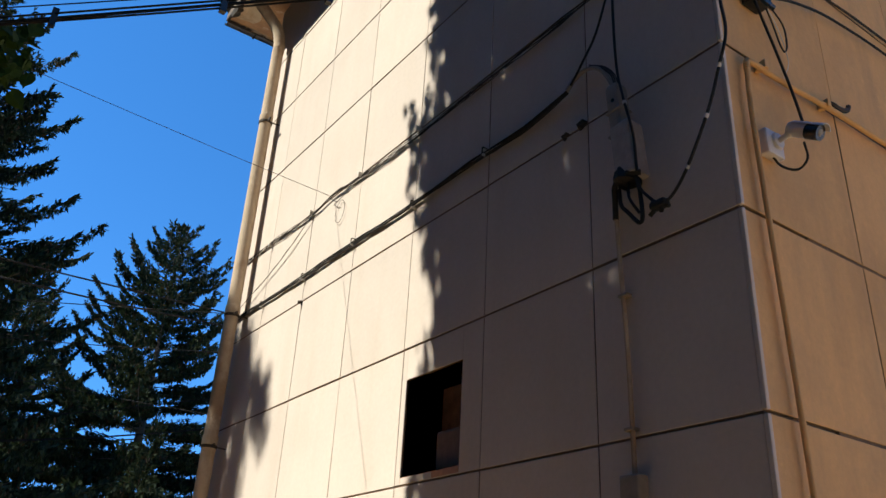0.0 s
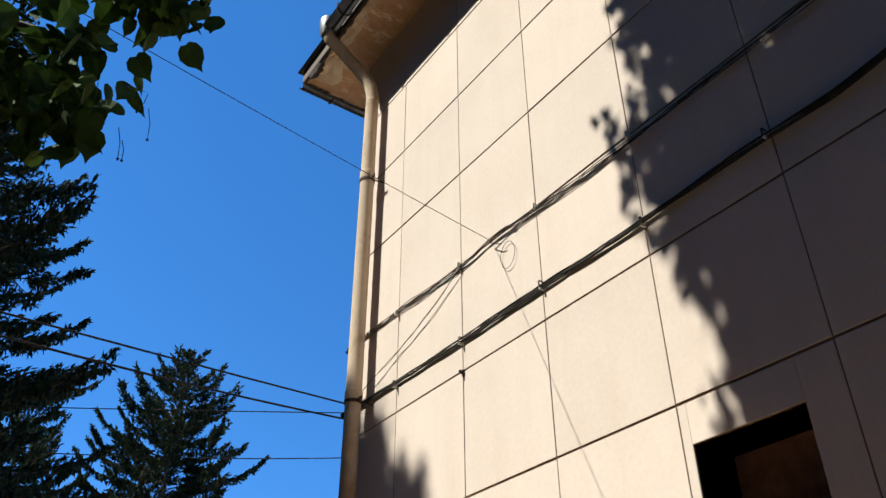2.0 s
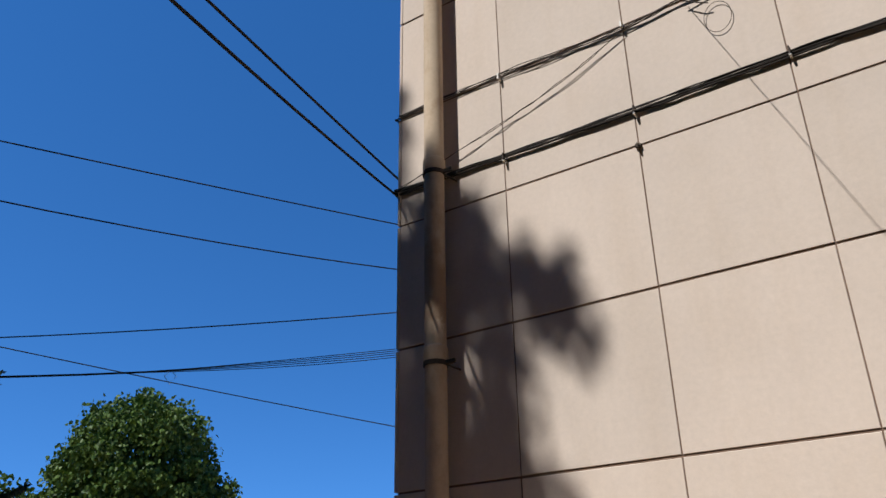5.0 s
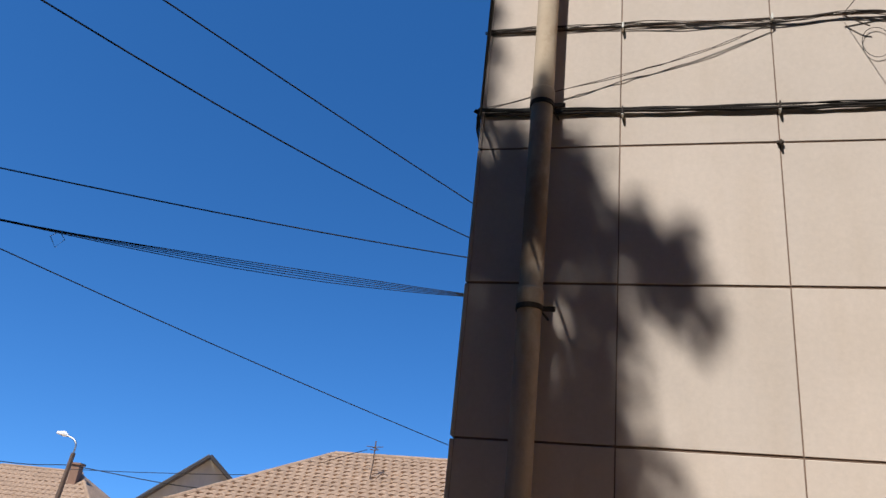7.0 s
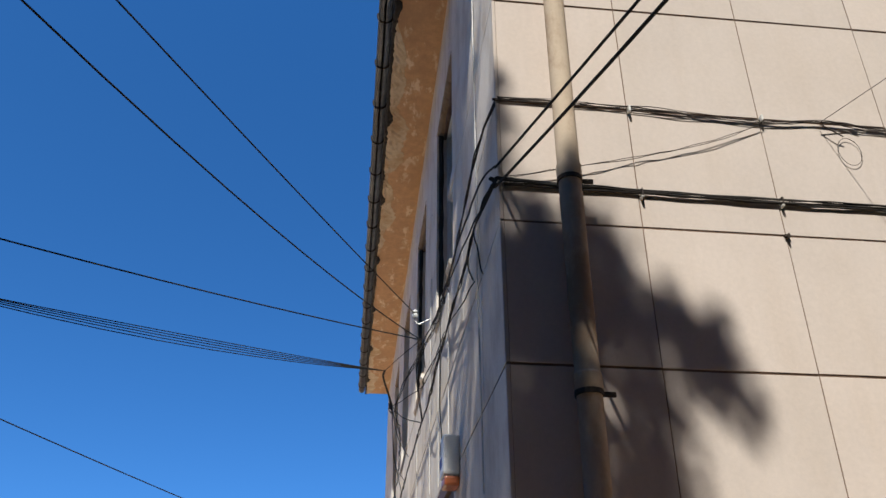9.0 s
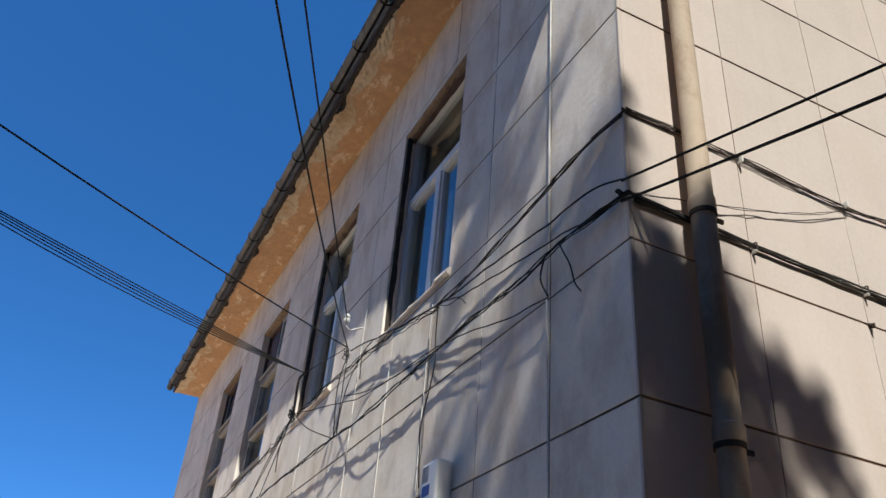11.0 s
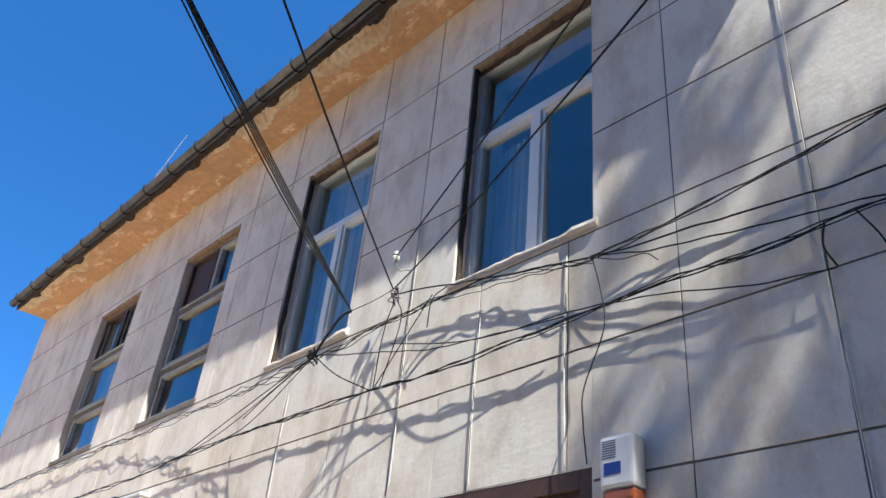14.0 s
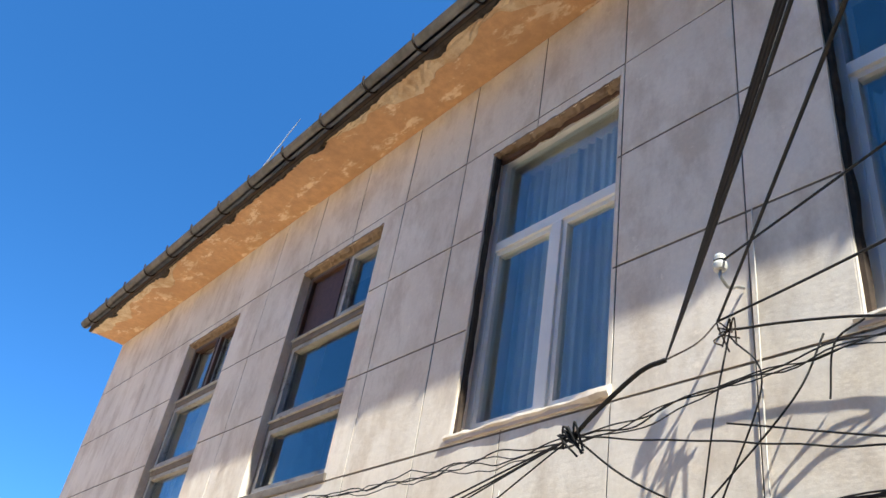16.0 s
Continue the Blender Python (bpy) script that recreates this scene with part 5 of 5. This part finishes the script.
# linden behind the walk: its upper crown shades the end wall, low twigs hang beside the path
LT = (2.3, -5.0, 0)
lime = leaf_tree(LT, 13.5, "broadleaf tree with low hanging twigs of heart-shaped leaves",
          [(0.14, 1.8, 8.5, 12, 0.42, 0.5, 0.75), (1.0, 1.8, 7.9, 22, 0.6, 0.6, 0.8), (0.5, 1.8, 9.3, 15, 0.34, 0.4, 1.5), (1.3, 1.8, 9.2, 52, 0.58, 0.6, 2.1), (1.65, 1.7, 8.6, 56, 0.75, 0.7, 2.0), (2.1, 1.8, 10.0, 50, 0.8, 0.7, 1.7), (1.2, 1.7, 5.95, 30, 0.95, 0.7, 0.85),
           (-0.30, 1.8, 8.05, 5, 0.26, 0.3, 0.26), (-0.22, 1.8, 9.2, 5, 0.24, 0.25, 0.28), (0.35, 1.8, 7.1, 13, 0.34, 0.4, 0.55), (0.0, 1.8, 7.38, 7, 0.24, 0.3, 0.24), (-0.03, 1.8, 6.5, 9, 0.26, 0.3, 0.36), (0.62, 1.75, 6.3, 11, 0.5, 0.5, 0.7), (0.6, 1.8, 5.6, 12, 0.5, 0.5, 0.6),
           (0.62, 2.73, 3.56, 1.1, 0.10, 0.11, 0.09), (0.48, 2.58, 3.14, 1.5, 0.14, 0.15, 0.10), (0.75, 2.45, 3.62, 0.9, 0.12, 0.12, 0.14)],
          46000, 0.085, LINDEN, 21, 0.2, [(0.1, 1.7, 8.4), (0.9, 1.8, 9.2), (1.6, 1.7, 8.0), (2.0, 1.8, 9.8), (1.2, 1.6, 6.3), (0.68, 2.7, 3.6), (0.55, 2.58, 3.25)])
bm = bmesh.new()
fr = random.Random(5)
for cx, cy, cz in ((0.68, 2.72, 3.47), (0.55, 2.58, 3.06), (0.6, 2.7, 3.06), (0.5, 2.46, 3.05)):
    for k in range(7):
        a = Vector((cx + fr.uniform(-0.12, 0.12), cy + fr.uniform(-0.14, 0.14), cz + fr.uniform(-0.02, 0.06)))
        e = a + Vector((fr.uniform(-0.02, 0.02), fr.uniform(-0.02, 0.02), -fr.uniform(0.06, 0.11)))
        tube(bm, [a, (a + e) / 2 + Vector((0.004, 0.004, 0)), e], 0.0011, 4)
        tube(bm, [e + Vector((0, 0, 0.004)), e, e - Vector((0, 0, 0.004))], [0.002, 0.0045, 0.002], 6)
part("fruit", bm, LINDEN, lime, "small hanging seed balls")["kind"] = "stuff"
YT = (-1.6, -6.2, 0)
# where its clumps shade the end wall's plane: across, up, half width, half height
SHADE = [(0.14, 3.36, 0.11, 0.22), (0.48, 3.38, 0.07, 0.15), (0.30, 3.02, 0.25, 0.13), (0.58, 2.98, 0.15, 0.13), (0.82, 2.93, 0.14, 0.13), (0.95, 2.74, 0.08, 0.08), (0.61, 2.54, 0.09, 0.22),
         (0.15, 2.5, 0.12, 0.30), (0.2, 2.78, 0.08, 0.12), (0.30, 3.25, 0.04, 0.26), (0.30, 2.35, 0.035, 0.55), (0.40, 2.06, 0.30, 0.22), (0.58, 1.75, 0.3, 0.25), (0.2, 1.7, 0.2, 0.5), (0.5, 1.3, 0.4, 0.3),
         (-0.11, 3.25, 0.09, 0.30), (-0.26, 3.75, 0.08, 0.34), (-0.42, 4.3, 0.06, 0.32), (-0.50, 4.95, 0.06, 0.22), (-0.28, 3.0, 0.22, 0.42), (-0.48, 3.5, 0.18, 0.5), (-0.59, 5.45, 0.05, 0.2),
         (-0.15, 4.4, 0.05, 0.24), (-0.08, 4.1, 0.05, 0.22), (-0.03, 3.75, 0.04, 0.14), (-0.29, 4.95, 0.05, 0.24), (-0.43, 6.25, 0.07, 0.28), (-0.30, 5.72, 0.05, 0.22), (-0.51, 6.4, 0.06, 0.22)]
leaf_tree(YT, 11.5, "slim broadleaf tree beside the yard",
          [(x - YT[0] + YT[1] * 0.24 / 0.73, 0.0, z - YT[1] / 0.73, a * b * (0.6 if x < -0.2 else 1.0), a, 0.14, b) for x, z, a, b in SHADE],
          13000, 0.068, LINDEN, 24, 0.06, [(-0.28, 0.0, 11.0), (-0.9, 0.0, 12.2)], "young_linden_tree")
leaf_tree((-43.6, 29.6, 0), 16.8, "rounded dense broadleaf tree", [(0.0, 0.0, 11.8, 50, 4.7, 4.7, 5.0), (0.3, 0, 7.5, 30, 5.6, 5.6, 4.4), (-2.0, -2.2, 10.2, 12, 2.6, 2.6, 2.8), (2.6, 2.2, 9.2, 12, 3.0, 3.0, 3.2)], 42000, 0.27, ROUND, 22, 0.35, [(1.5, 1, 8), (-1.5, -1, 8.5), (0, 0.5, 10)], "maple_tree")
leaf_tree((-55.5, 27.0, 0), 12, "rounded broadleaf tree further off", [(0, 0, 7.4, 60, 5.0, 5.0, 4.6), (-3, 2, 5.0, 30, 5.0, 5.0, 4.0)], 15000, 0.32, ROUND, 23, 0.35, [(1.5, 1, 5), (-1.5, -1, 5.5)], "maple_tree")


# ---- houses across the street ----
def hip_house(at, w, d, wall_h, roof_h, turn, roofmat, label, rows=0, cols=0):
    h = thing("house", at, label, "house")
    h.rotation_euler = (0, 0, radians(turn))
    part("wall", boxes(((-w / 2, -d / 2, 0), (w / 2, d / 2, wall_h))), RENDERW, h)
    e = 0.5
    r = d / 2 + e
    z0, z1 = wall_h - 0.1, wall_h + roof_h
    bm = bmesh.new()
    v = [bm.verts.new(q) for q in ((-w / 2 - e, -r, z0), (w / 2 + e, -r, z0), (w / 2 + e, r, z0), (-w / 2 - e, r, z0), (-w / 2 - e + r * 0.9, 0, z1), (w / 2 + e - r * 0.9, 0, z1))]
    for f in ((0, 1, 5, 4), (1, 2, 5), (2, 3, 4, 5), (3, 0, 4), (3, 2, 1, 0)):
        bm.faces.new([v[i] for i in f])
    roofp = part("roof", bm, roofmat, h)
    if rows:
        me = None
        slope = math.hypot(r, z1 - z0)
        tilt = math.atan2(z1 - z0, r)
        for i in range(rows):
            f = (i + 0.5) / rows
            half = (w / 2 + e) - r * 0.9 * f
            n = max(1, int(2 * half / (2 * (w / 2 + e)) * cols))
            bm = bmesh.new()
            step = slope / rows
            tw = 2 * half / n
            for k in range(n):
                x = -half + tw * (k + 0.5)
                pts = [(x - tw * 0.5, 0.0), (x - tw * 0.2, 0.05), (x + tw * 0.2, 0.05), (x + tw * 0.5, 0.0)]
                lo = [bm.verts.new((px, -step * 0.56, hz + 0.045)) for px, hz in pts]
                hi = [bm.verts.new((px, step * 0.56, hz + 0.008)) for px, hz in pts]
                ft = [bm.verts.new((px, -step * 0.56, 0.0)) for px, hz in pts]
                for q in range(3):
                    bm.faces.new((lo[q], lo[q + 1], hi[q + 1], hi[q]))
                    bm.faces.new((ft[q], ft[q + 1], lo[q + 1], lo[q]))
            y = -r + r * f
            z = z0 + (z1 - z0) * f
            bmesh.ops.transform(bm, matrix=Matrix.Translation((0, y, z)) @ Matrix.Rotation(tilt, 4, "X"), verts=bm.verts)
            c = part("tile_course", bm, roofmat, roofp)
        tube_bm = tubes([(-w / 2 - e + r * 0.9, 0, z1 + 0.03), (w / 2 + e - r * 0.9, 0, z1 + 0.03)], r=0.11, n=8)
        part("ridge", tube_bm, roofmat, roofp)
        for sx in (-1, 1):
            part("hip_ridge", tubes([(sx * (w / 2 + e), -r, z0 + 0.04), (sx * (w / 2 + e - r * 0.9), 0, z1 + 0.03)], r=0.1, n=8), roofmat, roofp)
    return h


hip_house((-3.4, 25.0, 0), 21.0, 9.0, 3.35, 2.85, 0, CLAY, "low house with a hipped clay tile roof", 18, 66)


def gable_house(at, w, d, wall_h, roof_h, turn, label):
    """A small house whose gable faces the street, with dark verges over a pale front."""
    h = thing("house", at, label, "house")
    h.rotation_euler = (0, 0, radians(turn))
    bm = bmesh.new()
    v = [bm.verts.new(q) for y in (-d / 2, d / 2) for q in ((-w / 2, y, 0), (w / 2, y, 0), (w / 2, y, wall_h), (0, y, wall_h + roof_h), (-w / 2, y, wall_h))]
    for f in ((0, 1, 2, 3, 4), (9, 8, 7, 6, 5), (0, 4, 9, 5), (2, 1, 6, 7), (0, 5, 6, 1), (4, 3, 8, 9), (3, 2, 7, 8)):
        bm.faces.new([v[i] for i in f])
    part("wall", bm, RENDERW, h)
    slope = Vector((w / 2, 0, -roof_h)).normalized()
    for sx in (-1, 1):
        run = Vector((slope.x * sx, 0, slope.z))
        nor = Vector((roof_h * sx, 0, w / 2)).normalized()
        ln = math.hypot(w / 2, roof_h) + 0.45
        bm = bmesh.new()
        c = [Vector((0, y, wall_h + roof_h)) + run * a + nor * b for y in (-d / 2 - 0.45, d / 2 + 0.45) for a, b in ((0, 0.02), (ln, 0.02), (ln, 0.18), (0, 0.18))]
        v = [bm.verts.new(q) for q in c]
        for f in ((0, 1, 2, 3), (7, 6, 5, 4), (0, 4, 5, 1), (1, 5, 6, 2), (2, 6, 7, 3), (3, 7, 4, 0)):
            bm.faces.new([v[i] for i in f])
        part("roof", bm, DARKROOF, h)
        bm = bmesh.new()
        tube(bm, [Vector((0, -d / 2 - 0.47, wall_h + roof_h + 0.1)), Vector((0, -d / 2 - 0.47, wall_h + roof_h + 0.1)) + run * ln], 0.1, 6)
        part("verge", bm, SHEET, h, "dark verge board")
    return h


gable_house((-19.9, 35.0, 0), 6.6, 7.0, 4.0, 2.75, 24, "small house with a pale gable and a brown roof")
h3 = hip_house((-33.0, 39.0, 0), 12.0, 8.0, 3.6, 3.0, 8, CLAY, "far house with a clay tile roof and a chimney", 12, 34)
part("chimney", boxes(((2.4, -1.2, 5.2), (2.9, -0.7, 6.9)), ((2.33, -1.27, 6.9), (2.97, -0.63, 7.02)), bevel=0.02), BRICKBLOCK, h3, "dark brick chimney")
ta = thing("tv_antenna", (-7.85, 23.2, 5.12), "thin television antenna mast on the tiled roof", "antenna")
part("mast", tubes([(-0.06, 0, -0.35), (0, 0, 0.4), (0.02, 0, 1.33)], r=0.024, n=6), FASCIA, ta)
part("brace", tubes([(0, -0.05, -0.1), (0.42, -0.1, 0.28), (0.62, -0.1, 0.2)], r=0.016, n=5), FASCIA, ta)
for z, ln in ((1.12, 0.3), (1.02, 0.16)):
    part("element", tubes([(-ln, 0.05, z + 0.03), (0, 0, z), (ln, -0.05, z + 0.02)], r=0.014, n=5), FASCIA, ta)
part("boom", tubes([(0.05, 0.25, 1.1), (-0.08, -0.25, 1.1)], r=0.012, n=5), FASCIA, ta)
pl = thing("street_lamp", (-20.0, 24.0, 0), "tall leaning street lamp with a curved arm", "lamp")
part("pole", tubes([(-0.35, 0, 0), (0.0, 0, 4.0), (0.13, 0, 5.45)], r=[0.11, 0.09, 0.08], n=8), FASCIA, pl)
part("arm", tubes(smooth_run([(0.13, 0, 5.4), (0.13, 0, 5.75), (-0.02, 0, 5.95), (-0.4, 0, 6.1)]), r=0.035, n=7), METAL, pl)
part("head", tubes([(-0.34, 0, 6.08), (-0.5, 0, 6.14), (-0.82, 0, 6.17)], r=[0.05, 0.11, 0.05], n=8), WHITE, pl, "pale lamp head")
cable("aerial_wire", [(-19.9, 24.0, 5.0), (-14.0, 24.0, 4.55), (-9.0, 24.0, 5.1)], 0.016, BLACK, "thin far wire from the street lamp to the roof", "wires through the air")
cable("aerial_wire", [(-19.9, 24.0, 4.85), (-16.5, 24.3, 5.0), (-12.0, 24.6, 5.35), (-8.2, 23.5, 6.2)], 0.012, BLACK, "thin far wire from the street lamp to the roof mast", "wires through the air")
cable("aerial_wire", [(-19.9, 24.0, 5.0), (-23.0, 24.0, 4.95), (-30.0, 24.0, 5.6)], 0.016, BLACK, "thin far wire beyond the street lamp", "wires through the air")
rv = thing("roof_lamp", (-3.75, 25.0, 6.17), "small white globe on a thin stem above the tiled ridge", "lamp")
part("stem", tubes([(0, 0, -0.1), (0, 0, 0.26)], r=0.025, n=6), METAL, rv)
part("globe", tubes([(0, 0, 0.22), (0, 0, 0.26), (0, 0, 0.34), (0, 0, 0.42), (0, 0, 0.46)], r=[0.04, 0.1, 0.13, 0.1, 0.03], n=12), WHITE, rv, "white globe", True)

# ---- wall panels ----
PANELS = {}


def panel_mesh(w, h, mat, tag):
    key = (round(w, 3), round(h, 3), tag)
    if key not in PANELS:
        bm = bmesh.new()
        c = 0.0022
        rings = []
        for y, i in ((SKIN, 0), (c, 0), (0, c)):
            rings.append([bm.verts.new((sx * (w / 2 - i), y, sz * (h / 2 - i))) for sx, sz in ((-1, -1), (1, -1), (1, 1), (-1, 1))])
        for u, v in zip(rings, rings[1:]):
            for k in range(4):
                bm.faces.new((u[k], u[(k + 1) % 4], v[(k + 1) % 4], v[k]))
        bm.faces.new(rings[-1])
        bmesh.ops.recalc_face_normals(bm, faces=bm.faces)
        for f in bm.faces:
            if f.normal.y > 0.5:
                f.normal_flip()
        me = bpy.data.meshes.new("panel")
        bm.to_mesh(me)
        bm.free()
        me.materials.append(mat)
        me.materials.append({"end": JOINT_A, "street": JOINT_B}.get(tag, JOINT))
        for poly in me.polygons:
            poly.material_index = 1 if abs(poly.normal.y) < 0.3 else 0
        PANELS[key] = me
    return PANELS[key]


def clad(parent, cols, rows, holes, mat, tag, place, gap=0.006, course=0.009):
    g = random.Random(len(tag))
    for z0, z1 in zip(rows, rows[1:]):
        for x0, x1 in zip(cols, cols[1:]):
            for a, b, c, d in cut((x0, x1, z0, z1), holes):
                l = gap / 2 if abs(a - x0) < 1e-6 and x0 > cols[0] else 0
                r = gap / 2 if abs(b - x1) < 1e-6 and x1 < cols[-1] else 0
                lo = course / 2 + g.uniform(0, 0.002) if abs(c - z0) < 1e-6 and z0 > rows[0] else 0
                hi = course / 2 + g.uniform(0, 0.002) if abs(d - z1) < 1e-6 and z1 < rows[-1] else 0
                w, h = b - a - l - r, d - c - lo - hi
                ob = new("panel", panel_mesh(w, h, mat, tag))
                ob.parent = parent
                ob.matrix_world = place((a + l + b - r) / 2, (c + lo + d - hi) / 2) @ pose(0, g.uniform(-0.0012, 0), 0, g.gauss(0, 0.06), 0, g.gauss(0, 0.08))


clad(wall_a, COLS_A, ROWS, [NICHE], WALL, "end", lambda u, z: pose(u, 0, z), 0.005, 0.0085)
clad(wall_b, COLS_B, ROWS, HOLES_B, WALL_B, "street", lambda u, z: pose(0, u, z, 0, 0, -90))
clad(wall_c, COLS_C, ROWS, [], WALL_C, "yard", lambda u, z: pose(W, u, z, 0, 0, 90), 0.0055, 0.0115)
# reveals of the street openings
for y0, y1, z0, z1 in HOLES_B:
    bm = bmesh.new()
    t = 0.006
    box(bm, (0.0, y0, z0), (0.379, y0 + t, z1))
    box(bm, (0.0, y1 - t, z0), (0.379, y1, z1))
    box(bm, (0.0, y0 + t, z1 - t), (0.379, y1 - t, z1))
    part("reveal", bm, WALL_B, wall_b)
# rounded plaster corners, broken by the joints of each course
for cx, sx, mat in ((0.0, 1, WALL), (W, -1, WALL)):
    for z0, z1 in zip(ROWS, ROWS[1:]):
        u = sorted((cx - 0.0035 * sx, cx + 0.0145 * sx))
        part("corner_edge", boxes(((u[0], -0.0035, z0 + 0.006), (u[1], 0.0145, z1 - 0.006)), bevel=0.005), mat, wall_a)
